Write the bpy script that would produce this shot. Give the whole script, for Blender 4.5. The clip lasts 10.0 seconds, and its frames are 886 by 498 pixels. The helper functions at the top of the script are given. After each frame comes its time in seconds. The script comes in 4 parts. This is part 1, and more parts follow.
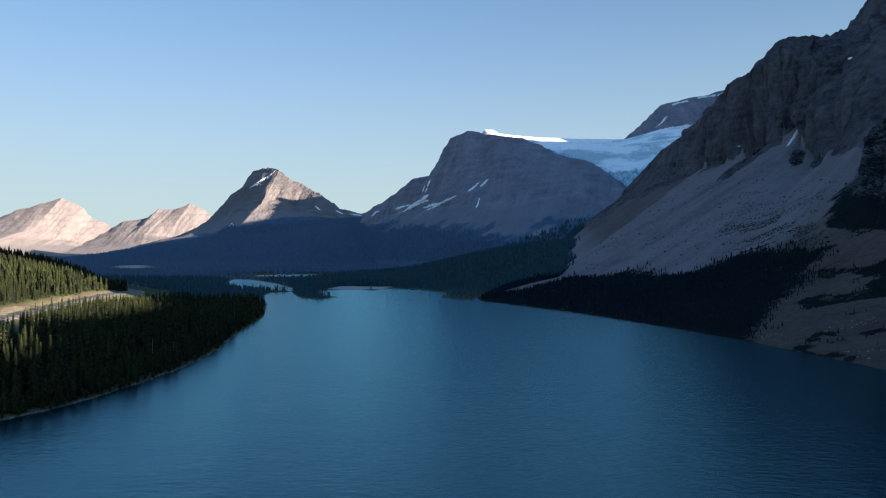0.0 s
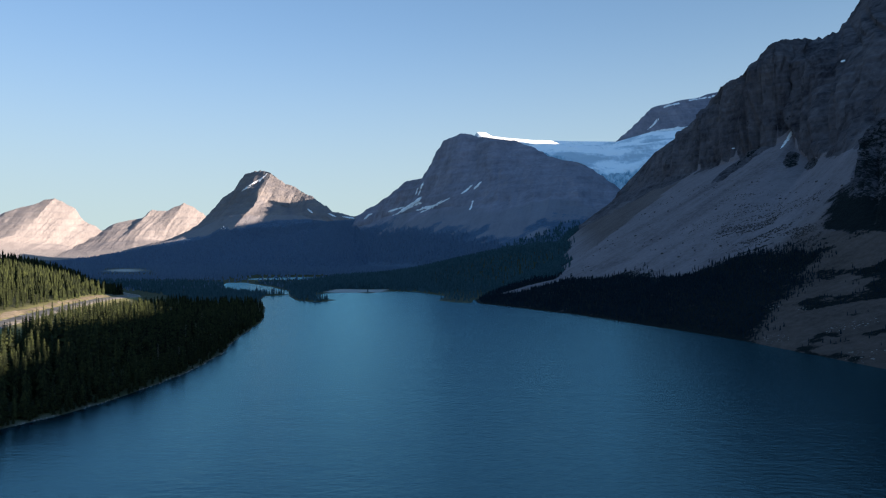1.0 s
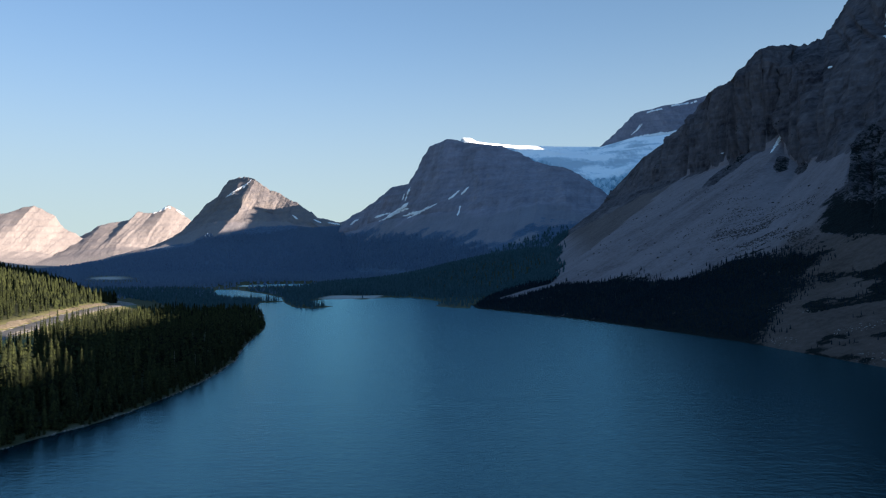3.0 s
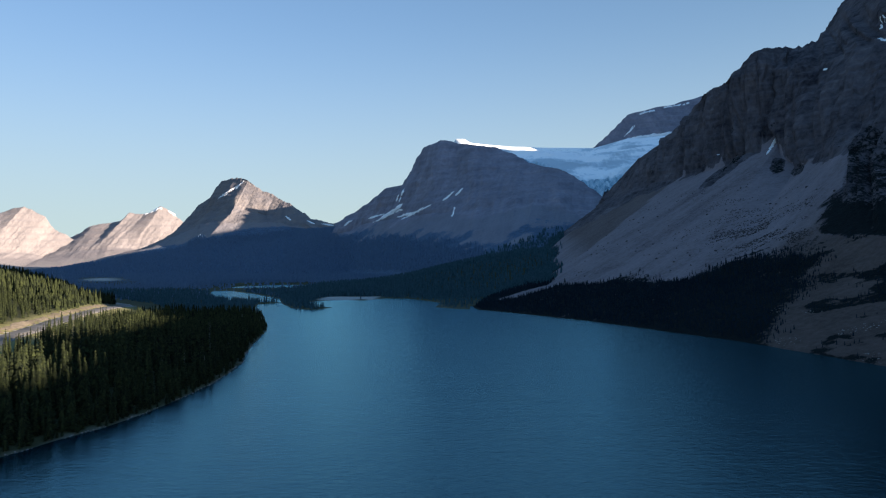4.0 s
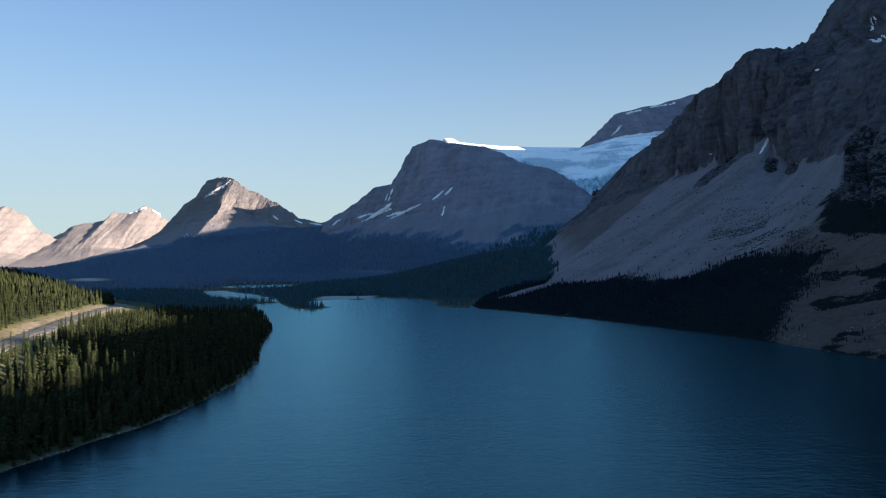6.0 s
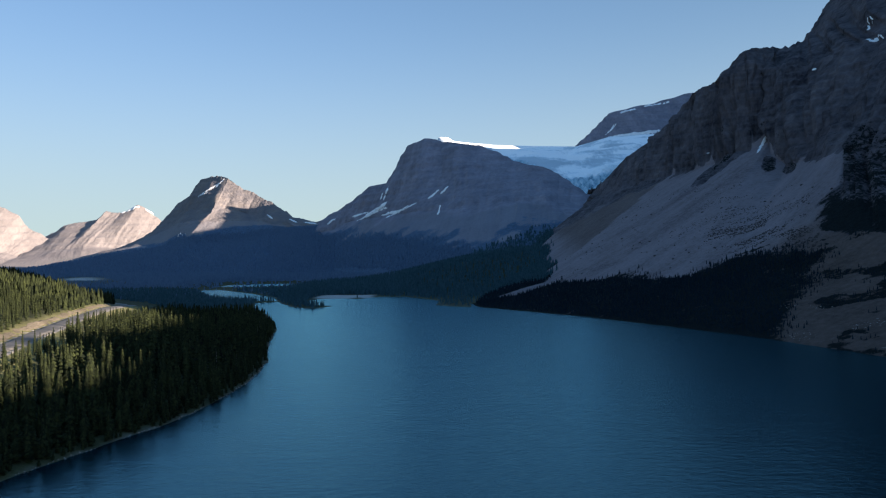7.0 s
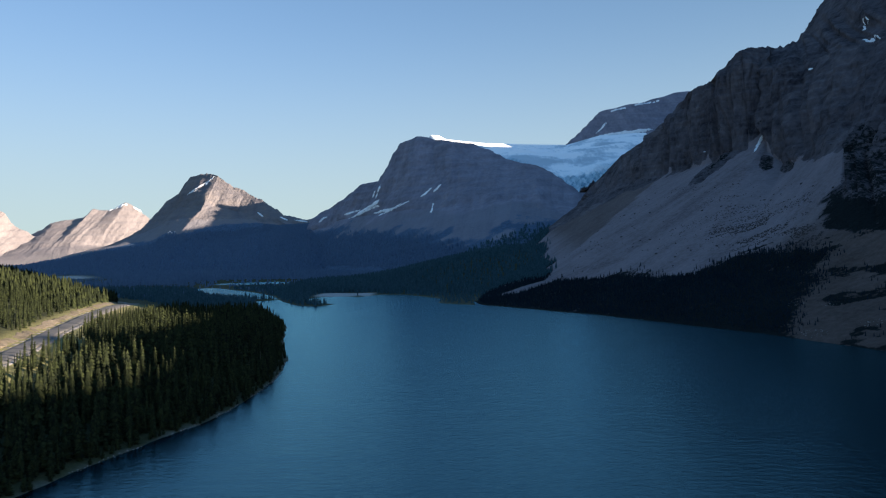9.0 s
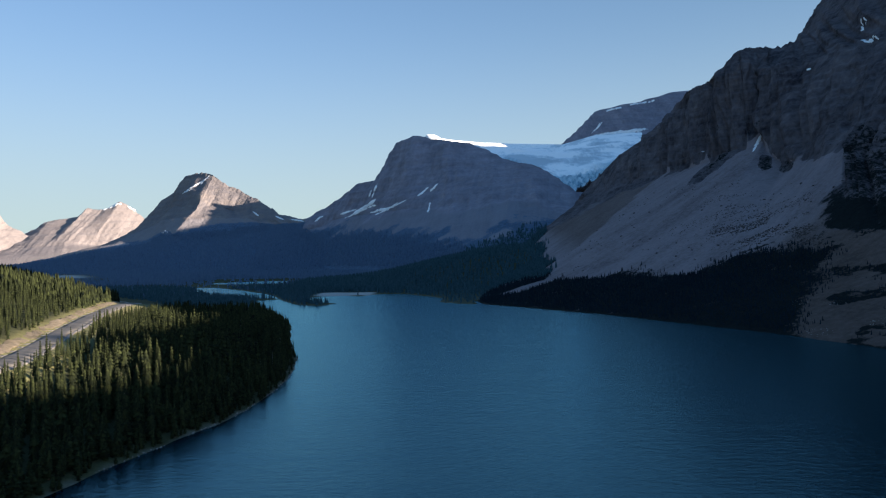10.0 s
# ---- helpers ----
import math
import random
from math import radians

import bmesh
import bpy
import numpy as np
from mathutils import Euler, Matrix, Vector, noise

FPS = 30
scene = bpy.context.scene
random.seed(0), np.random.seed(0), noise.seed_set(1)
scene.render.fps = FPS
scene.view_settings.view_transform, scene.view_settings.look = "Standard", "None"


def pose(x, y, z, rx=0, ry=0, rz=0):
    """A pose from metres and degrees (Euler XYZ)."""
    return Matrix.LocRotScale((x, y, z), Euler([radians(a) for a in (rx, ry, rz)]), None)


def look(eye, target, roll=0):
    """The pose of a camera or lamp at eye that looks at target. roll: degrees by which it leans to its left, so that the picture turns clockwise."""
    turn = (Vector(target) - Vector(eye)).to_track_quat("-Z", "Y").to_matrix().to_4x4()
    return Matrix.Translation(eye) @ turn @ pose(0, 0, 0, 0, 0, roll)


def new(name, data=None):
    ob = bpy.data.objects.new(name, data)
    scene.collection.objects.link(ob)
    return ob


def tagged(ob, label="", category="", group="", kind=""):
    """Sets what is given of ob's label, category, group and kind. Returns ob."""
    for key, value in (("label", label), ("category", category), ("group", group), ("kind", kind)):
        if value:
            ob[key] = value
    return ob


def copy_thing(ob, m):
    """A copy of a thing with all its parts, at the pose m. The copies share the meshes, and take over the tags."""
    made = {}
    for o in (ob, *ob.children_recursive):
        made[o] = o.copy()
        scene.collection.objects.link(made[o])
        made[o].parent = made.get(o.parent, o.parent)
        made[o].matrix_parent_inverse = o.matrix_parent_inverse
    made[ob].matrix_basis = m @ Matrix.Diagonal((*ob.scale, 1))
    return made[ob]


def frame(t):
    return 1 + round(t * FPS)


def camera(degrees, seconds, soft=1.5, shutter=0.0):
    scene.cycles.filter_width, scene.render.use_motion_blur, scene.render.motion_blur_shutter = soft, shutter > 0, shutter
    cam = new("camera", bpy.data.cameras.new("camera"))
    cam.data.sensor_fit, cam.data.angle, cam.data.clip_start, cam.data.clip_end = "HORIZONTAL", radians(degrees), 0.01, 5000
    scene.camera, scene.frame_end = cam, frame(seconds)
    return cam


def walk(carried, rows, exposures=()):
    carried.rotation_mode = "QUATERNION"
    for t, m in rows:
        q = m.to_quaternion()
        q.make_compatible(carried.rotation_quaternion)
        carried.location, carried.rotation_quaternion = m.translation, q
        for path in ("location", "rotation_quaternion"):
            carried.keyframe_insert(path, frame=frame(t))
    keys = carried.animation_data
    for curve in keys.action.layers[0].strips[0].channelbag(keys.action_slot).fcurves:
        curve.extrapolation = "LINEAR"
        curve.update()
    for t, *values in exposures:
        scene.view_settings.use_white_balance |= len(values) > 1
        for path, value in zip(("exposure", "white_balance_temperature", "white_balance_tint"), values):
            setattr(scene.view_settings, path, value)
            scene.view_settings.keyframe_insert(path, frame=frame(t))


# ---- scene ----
cam = camera(64.3, 10.0, soft=1.2)
PATH = [
    (0, (12.173, 2.135, 45.152), (12.009, 4.128, 45.159), -0.1),
    (0.5, (9.233, 1.927, 45.208), (9.082, 3.921, 45.218), -0.2),
    (1, (6.125, 1.674, 45.255), (5.985, 3.669, 45.269), -0.3),
    (1.5, (2.82, 1.402, 45.305), (2.693, 3.398, 45.323), -0.4),
    (2, (-0.672, 1.077, 45.361), (-0.787, 3.073, 45.383), -0.5),
    (2.5, (-4.244, 0.73, 45.396), (-4.347, 2.727, 45.422), -0.6),
    (4, (-15.188, -0.268, 45.404), (-15.256, 1.73, 45.436), -0.7),
    (4.5, (-18.795, -0.567, 45.4), (-18.852, 1.432, 45.432), -0.7),
    (5, (-22.385, -0.858, 45.384), (-22.432, 1.142, 45.416), -0.8),
    (5.5, (-25.969, -1.135, 45.396), (-26.005, 0.865, 45.427), -0.8),
    (7, (-36.889, -1.826, 45.485), (-36.895, 0.174, 45.511), -0.9),
    (7.5, (-40.541, -2.026, 45.503), (-40.538, -0.026, 45.528), -0.9),
    (8, (-44.202, -2.169, 45.525), (-44.191, -0.169, 45.549), -0.9),
    (8.5, (-47.858, -2.373, 45.553), (-47.838, -0.373, 45.575), -0.9),
    (9, (-51.373, -2.637, 45.608), (-51.345, -0.637, 45.628), -0.9),
    (9.5, (-54.859, -2.912, 45.667), (-54.823, -0.913, 45.686), -0.9),
    (10, (-58.367, -3.157, 45.702), (-58.323, -1.158, 45.72), -0.9),
]
walk(cam, [(t, look(eye, target, roll)) for t, eye, target, roll in PATH], [(0, 2.02, 5900, 11), (10, 2.0, 5900, 11)])

# ---- world, sun, exposure ----
SUN_AZ = (0.917, -0.4)         # horizontal direction towards the sun
SUN_EL = radians(12)
world = bpy.data.worlds.new("world")
scene.world = world
world.use_nodes = True
wn = world.node_tree.nodes
sky = wn.new("ShaderNodeTexSky")
sky.sky_type = "NISHITA"
sky.sun_disc = False
sky.sun_elevation = SUN_EL
sky.sun_rotation = math.atan2(SUN_AZ[0], SUN_AZ[1]) + radians(20)
sky.altitude = 1900
sky.air_density, sky.dust_density, sky.ozone_density = 0.65, 1.8, 1.0
wn["Background"].inputs["Strength"].default_value = 0.05
# thin haze veil: pale and warm towards the horizon, clear and blue overhead
height = wn.new("ShaderNodeSeparateXYZ")
world.node_tree.links.new(wn.new("ShaderNodeTexCoord").outputs["Generated"], height.inputs[0])
rise = wn.new("ShaderNodeMapRange")
rise.interpolation_type = "SMOOTHSTEP"
rise.inputs["From Min"].default_value, rise.inputs["From Max"].default_value = 0.02, 0.4
rise.inputs["To Min"].default_value, rise.inputs["To Max"].default_value = 0.92, 0.35
world.node_tree.links.new(height.outputs[2], rise.inputs["Value"])
tint = wn.new("ShaderNodeMix")
tint.data_type = "RGBA"
tint.inputs[6].default_value, tint.inputs[7].default_value = (0.7, 2.05, 3.3, 1), (2.95, 3.3, 2.75, 1)
world.node_tree.links.new(rise.outputs["Result"], tint.inputs["Factor"])
veil = wn.new("ShaderNodeMix")
veil.data_type = "RGBA"
world.node_tree.links.new(rise.outputs["Result"], veil.inputs["Factor"])
world.node_tree.links.new(sky.outputs["Color"], veil.inputs[6])
world.node_tree.links.new(tint.outputs[2], veil.inputs[7])
# the clear sky overhead, deeper blue than above the mountains
zenith = wn.new("ShaderNodeMapRange")
zenith.interpolation_type = "SMOOTHSTEP"
zenith.inputs["From Min"].default_value, zenith.inputs["From Max"].default_value = 0.42, 0.8
world.node_tree.links.new(height.outputs[2], zenith.inputs["Value"])
dome = wn.new("ShaderNodeMix")
dome.data_type = "RGBA"
dome.inputs[7].default_value = (0.75, 1.75, 3.25, 1)
world.node_tree.links.new(zenith.outputs["Result"], dome.inputs["Factor"])
world.node_tree.links.new(veil.outputs[2], dome.inputs[6])
world.node_tree.links.new(dome.outputs[2], wn["Background"].inputs["Color"])
sun = new("sun", bpy.data.lights.new("sun", "SUN"))
sun.data.energy, sun.data.angle, sun.data.color = 5.0, radians(0.5), (1.0, 0.78, 0.57)
sun.matrix_world = look((SUN_AZ[0] * 100, SUN_AZ[1] * 100, 100 * math.tan(SUN_EL)), (0, 0, 0))


# ---- numeric helpers ----
RNG = np.random.default_rng(7)
TABLE = RNG.random(65536)


def vnoise(p):
    """Smooth value noise of points (n, 3), in -1..1."""
    i = np.floor(p).astype(np.int64)
    f = p - i
    f = f * f * (3 - 2 * f)
    out = np.zeros(len(p))
    for dx in (0, 1):
        for dy in (0, 1):
            for dz in (0, 1):
                h = ((i[:, 0] + dx) * 73856093 ^ (i[:, 1] + dy) * 19349663 ^ (i[:, 2] + dz) * 83492791) & 65535
                w = (f[:, 0] if dx else 1 - f[:, 0]) * (f[:, 1] if dy else 1 - f[:, 1]) * (f[:, 2] if dz else 1 - f[:, 2])
                out += w * TABLE[h]
    return out * 2 - 1


def fbm(p, size, octaves=4, ridged=False, seed=0.0):
    p = np.asarray(p, float) / size + seed
    total, amp, norm = np.zeros(len(p)), 1.0, 0.0
    for _ in range(octaves):
        n = vnoise(p)
        total += amp * (1 - 2 * np.abs(n) if ridged else n)
        norm += amp
        p, amp = p * 2.03 + 17.3, amp * 0.5
    return total / norm


def xyz(x, y, z=0.0):
    x = np.asarray(x, float)
    return np.stack([x, np.asarray(y, float), np.broadcast_to(np.asarray(z, float), x.shape)], -1)


def smooth(a, b, x):
    k = np.clip((x - a) / (b - a), 0, 1)
    return k * k * (3 - 2 * k)


def mesh_of(name, verts, faces, material, shade=True):
    """A mesh from arrays; all faces have the same number of corners."""
    verts, faces = np.asarray(verts, np.float32), np.asarray(faces, np.int32)
    me = bpy.data.meshes.new(name)
    me.vertices.add(len(verts))
    me.vertices.foreach_set("co", verts.ravel())
    me.loops.add(faces.size)
    me.loops.foreach_set("vertex_index", faces.ravel())
    me.polygons.add(len(faces))
    me.polygons.foreach_set("loop_start", np.arange(0, faces.size, faces.shape[1], dtype=np.int32))
    me.polygons.foreach_set("use_smooth", np.full(len(faces), shade))
    me.update(calc_edges=True)
    me.materials.append(material)
    return me


def part(name, me, parent, label=""):
    ob = new(name, me)
    ob.parent = parent
    return tagged(ob, label)


def grid_faces(nu, nv):
    a = (np.arange(nu - 1)[:, None] * nv + np.arange(nv - 1)[None, :]).ravel()
    return np.stack([a, a + nv, a + nv + 1, a + 1], -1)


def along(line, s):
    """Places at the stations s on a line given as rows of (station, x, y, z)."""
    a = np.array(line, float)
    return np.stack([np.interp(s, a[:, 0], a[:, k]) for k in (1, 2, 3)], -1)


def loft(lines, s, counts):
    """A sheet through several lines: places (nu, nv, 3) and, for each, how far across it lies."""
    rows = [along(line, s) for line in lines]
    sheet, across = [], []
    for k, n in enumerate(counts):
        last = k == len(counts) - 1
        f = np.linspace(0, 1, n, endpoint=last)
        for t in f:
            sheet.append(rows[k] * (1 - t) + rows[k + 1] * t)
            across.append(k + t)
    return np.stack(sheet, 1), np.broadcast_to(np.array(across), (len(s), len(across)))


def normals(sheet):
    du, dv = np.gradient(sheet, axis=0), np.gradient(sheet, axis=1)
    n = np.cross(du, dv)
    n /= np.linalg.norm(n, axis=-1, keepdims=True) + 1e-9
    flip = np.sign(n[..., 2:3] + 1e-6)
    return n * flip


def attribute(me, name, values):
    me.attributes.new(name, "FLOAT", "POINT").data.foreach_set("value", np.asarray(values, np.float32).ravel())


# ---- materials ----
def material(name):
    m = bpy.data.materials.new(name)
    m.use_nodes = True
    return m, m.node_tree.nodes, m.node_tree.links, m.node_tree.nodes["Principled BSDF"]


def tex_noise(nodes, links, vec, scale, detail=6.0, rough=0.6):
    n = nodes.new("ShaderNodeTexNoise")
    n.inputs["Scale"].default_value, n.inputs["Detail"].default_value, n.inputs["Roughness"].default_value = scale, detail, rough
    links.new(vec, n.inputs["Vector"])
    return n.outputs["Fac"]


def ramp(nodes, links, fac, stops):
    r = nodes.new("ShaderNodeValToRGB")
    e = r.color_ramp.elements
    while len(e) < len(stops):
        e.new(0.5)
    for k, (pos, col) in enumerate(stops):
        e[k].position, e[k].color = pos, (*col, 1)
    links.new(fac, r.inputs["Fac"])
    return r.outputs["Color"]


def mix(nodes, links, fac, a, b):
    m = nodes.new("ShaderNodeMix")
    m.data_type = "RGBA"
    for sock, v in ((m.inputs["Factor"], fac), (m.inputs["A"], a), (m.inputs["B"], b)):
        if isinstance(v, bpy.types.NodeSocket):
            links.new(v, sock)
        else:
            sock.default_value = (*v, 1) if isinstance(v, tuple) else v
    return m.outputs["Result"]


def calc(nodes, links, op, a, b=0.0, c=0.0):
    m = nodes.new("ShaderNodeMath")
    m.operation = op
    for sock, v in zip(m.inputs, (a, b, c)):
        if isinstance(v, bpy.types.NodeSocket):
            links.new(v, sock)
        else:
            sock.default_value = v
    return m.outputs[0]


def place(nodes):
    return nodes.new("ShaderNodeNewGeometry").outputs["Position"]


def stretched(nodes, links, vec, sx, sy, sz):
    m = nodes.new("ShaderNodeMapping")
    m.inputs["Scale"].default_value = (sx, sy, sz)
    links.new(vec, m.inputs["Vector"])
    return m.outputs["Vector"]


def bump(nodes, links, bsdf, height, distance, strength=1.0):
    b = nodes.new("ShaderNodeBump")
    b.inputs["Distance"].default_value, b.inputs["Strength"].default_value = distance, strength
    links.new(height, b.inputs["Height"])
    links.new(b.outputs["Normal"], bsdf.inputs["Normal"])


def attr(nodes, name):
    a = nodes.new("ShaderNodeAttribute")
    a.attribute_name = name
    return a.outputs["Fac"]


def mountain_material(name, dark, light, scree_a, scree_b, green, grain, soil=None, relief=0.8):
    """Banded rock, with scree, plants and snow where the sheet's own masks say so. grain: size of the features in metres."""
    m, nodes, links, bsdf = material(name)
    pos = place(nodes)
    bands = tex_noise(nodes, links, stretched(nodes, links, pos, 0.12 / grain, 0.12 / grain, 1.6 / grain), 1.0, 5)
    blotch = tex_noise(nodes, links, pos, 0.25 / grain, 7)
    streak = tex_noise(nodes, links, stretched(nodes, links, pos, 1.5 / grain, 1.5 / grain, 0.12 / grain), 1.0, 5)
    fine = tex_noise(nodes, links, pos, 2.2 / grain, 8, 0.7)
    broad = tex_noise(nodes, links, pos, 0.06 / grain, 4)
    lane = nodes.new("ShaderNodeCombineXYZ")
    links.new(calc(nodes, links, "MULTIPLY", attr(nodes, "run"), 0.3 / grain), lane.inputs[0])
    links.new(calc(nodes, links, "MULTIPLY", nodes.new("ShaderNodeSeparateXYZ").outputs[2], 0.05 / grain), lane.inputs[1])
    links.new(pos, lane.inputs[1].links[0].from_node.inputs[0].links[0].from_node.inputs[0])
    chutes = tex_noise(nodes, links, lane.outputs[0], 1.0, 6, 0.7)
    # chutes paints upright light and dark columns in place of buttress shading
    tone = calc(nodes, links, "MULTIPLY_ADD", bands, 0.16, calc(nodes, links, "MULTIPLY_ADD", blotch, 0.32, calc(nodes, links, "MULTIPLY_ADD", streak, 0.26, calc(nodes, links, "MULTIPLY", chutes, 0.26))))
    rock = ramp(nodes, links, tone, [(0.39, dark), (0.5, tuple((a + b) / 2 for a, b in zip(dark, light))), (0.61, light)])
    screes = ramp(nodes, links, calc(nodes, links, "MULTIPLY_ADD", fine, 0.32, calc(nodes, links, "MULTIPLY_ADD", chutes, 0.33, calc(nodes, links, "MULTIPLY_ADD", blotch, 0.2, calc(nodes, links, "MULTIPLY", broad, 0.15)))), [(0.36, scree_a), (0.5, tuple((a + 2 * b) / 3 for a, b in zip(scree_a, scree_b))), (0.62, scree_b)])
    if soil:
        screes = mix(nodes, links, attr(nodes, "soil"), screes, ramp(nodes, links, calc(nodes, links, "MULTIPLY_ADD", fine, 0.6, calc(nodes, links, "MULTIPLY", blotch, 0.4)), [(0.36, tuple(c * 0.5 for c in soil)), (0.62, soil)]))

    def ragged(name_, amount):
        wobble = calc(nodes, links, "MULTIPLY_ADD", calc(nodes, links, "SUBTRACT", fine, 0.5), amount, attr(nodes, name_))
        edge = nodes.new("ShaderNodeMapRange")
        edge.interpolation_type = "SMOOTHSTEP"
        edge.inputs["From Min"].default_value, edge.inputs["From Max"].default_value = 0.36, 0.64
        links.new(wobble, edge.inputs["Value"])
        return edge.outputs["Result"]

    col = mix(nodes, links, ragged("scree", 1.1), rock, screes)
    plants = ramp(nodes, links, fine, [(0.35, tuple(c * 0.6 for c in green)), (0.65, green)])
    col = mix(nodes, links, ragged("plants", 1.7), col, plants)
    links.new(col, bsdf.inputs["Base Color"])
    bsdf.inputs["Roughness"].default_value = 0.95
    bsdf.inputs["Specular IOR Level"].default_value = 0.05
    rough = calc(nodes, links, "MULTIPLY_ADD", streak, 0.45, calc(nodes, links, "MULTIPLY_ADD", bands, 0.22, fine))
    bump(nodes, links, bsdf, rough, grain * 0.5, relief)
    return m


def plain_ground(name, stops, scale, depth, rough=0.95):
    m, nodes, links, bsdf = material(name)
    pos = place(nodes)
    a, b = tex_noise(nodes, links, pos, scale, 8, 0.7), tex_noise(nodes, links, pos, scale * 0.06, 4)
    tone = calc(nodes, links, "MULTIPLY_ADD", a, 0.55, calc(nodes, links, "MULTIPLY", b, 0.45))
    links.new(ramp(nodes, links, tone, stops), bsdf.inputs["Base Color"])
    bsdf.inputs["Roughness"].default_value = rough
    bsdf.inputs["Specular IOR Level"].default_value = 0.2
    bump(nodes, links, bsdf, a, depth)
    return m


def forest_floor():
    """Dark moss and litter, pale gravel low down by the water, dry grass in the clearings."""
    m, nodes, links, bsdf = material("forest_floor")
    pos = place(nodes)
    fine, broad = tex_noise(nodes, links, pos, 0.9, 8, 0.7), tex_noise(nodes, links, pos, 0.05, 4)
    floor = ramp(nodes, links, calc(nodes, links, "MULTIPLY_ADD", fine, 0.5, calc(nodes, links, "MULTIPLY", broad, 0.5)),
                 [(0.35, (0.018, 0.022, 0.012)), (0.65, (0.055, 0.06, 0.028))])
    gravel = ramp(nodes, links, fine, [(0.3, (0.2, 0.195, 0.185)), (0.7, (0.42, 0.41, 0.39))])
    grass = ramp(nodes, links, fine, [(0.3, (0.12, 0.12, 0.05)), (0.7, (0.26, 0.24, 0.11))])
    col = mix(nodes, links, attr(nodes, "grass"), floor, grass)
    col = mix(nodes, links, attr(nodes, "gravel"), col, gravel)
    links.new(col, bsdf.inputs["Base Color"])
    bsdf.inputs["Roughness"].default_value = 0.95
    bsdf.inputs["Specular IOR Level"].default_value = 0.1
    bump(nodes, links, bsdf, fine, 0.4)
    return m


def needles(name, dark, light):
    m, nodes, links, bsdf = material(name)
    rnd = nodes.new("ShaderNodeNewGeometry").outputs["Random Per Island"]
    pos = place(nodes)
    fine, broad = tex_noise(nodes, links, pos, 1.6, 3), tex_noise(nodes, links, pos, 0.035, 3)
    tone = calc(nodes, links, "MULTIPLY_ADD", rnd, 0.3, calc(nodes, links, "MULTIPLY_ADD", fine, 0.4, calc(nodes, links, "MULTIPLY", broad, 0.3)))
    links.new(ramp(nodes, links, tone, [(0.25, dark), (0.7, light)]), bsdf.inputs["Base Color"])
    bsdf.inputs["Roughness"].default_value = 1.0
    bsdf.inputs["Specular IOR Level"].default_value = 0.03
    return m


def bark():
    m, nodes, links, bsdf = material("bark")
    pos = place(nodes)
    n = tex_noise(nodes, links, stretched(nodes, links, pos, 6, 6, 0.8), 1.0, 5)
    links.new(ramp(nodes, links, n, [(0.3, (0.06, 0.045, 0.035)), (0.7, (0.2, 0.17, 0.14))]), bsdf.inputs["Base Color"])
    bsdf.inputs["Roughness"].default_value = 0.9
    return m


def water():
    """Silty glacial water: a teal body under a rippled, mirror-like skin."""
    m, nodes, links, bsdf = material("lake_water")
    pos = place(nodes)
    broad = tex_noise(nodes, links, stretched(nodes, links, pos, 0.006, 0.012, 1), 1.0, 3)
    links.new(ramp(nodes, links, broad, [(0.3, (0.0002, 0.004, 0.008)), (0.7, (0.0003, 0.008, 0.014))]), bsdf.inputs["Base Color"])
    bsdf.inputs["Roughness"].default_value = 1.0
    bsdf.inputs["Specular IOR Level"].default_value = 0.0
    gloss = nodes.new("ShaderNodeBsdfGlossy")
    gloss.inputs["Color"].default_value = (0.41, 0.82, 1.0, 1)
    gloss.inputs["Roughness"].default_value = 0.17
    rim = nodes.new("ShaderNodeFresnel")
    rim.inputs["IOR"].default_value = 1.75
    skin = nodes.new("ShaderNodeMixShader")
    links.new(rim.outputs["Fac"], skin.inputs[0])
    links.new(bsdf.outputs[0], skin.inputs[1])
    links.new(gloss.outputs[0], skin.inputs[2])
    links.new(skin.outputs[0], [n for n in nodes if n.type == "OUTPUT_MATERIAL"][0].inputs["Surface"])
    ripple = tex_noise(nodes, links, stretched(nodes, links, pos, 0.28, 0.6, 1), 1.0, 5, 0.6)
    swell = tex_noise(nodes, links, stretched(nodes, links, pos, 0.03, 0.07, 1), 1.0, 3)
    bump(nodes, links, bsdf, calc(nodes, links, "MULTIPLY_ADD", swell, 1.2, ripple), 0.2)
    for node in (gloss, rim):
        links.new(bsdf.inputs["Normal"].links[0].from_socket, node.inputs["Normal"])
    return m


def snow():
    m, nodes, links, bsdf = material("old_snow")
    pos = place(nodes)
    n = tex_noise(nodes, links, pos, 0.05, 6)
    links.new(ramp(nodes, links, n, [(0.3, (0.62, 0.64, 0.66)), (0.7, (0.85, 0.85, 0.84))]), bsdf.inputs["Base Color"])
    bsdf.inputs["Roughness"].default_value = 0.7
    bump(nodes, links, bsdf, n, 4.0)
    return m


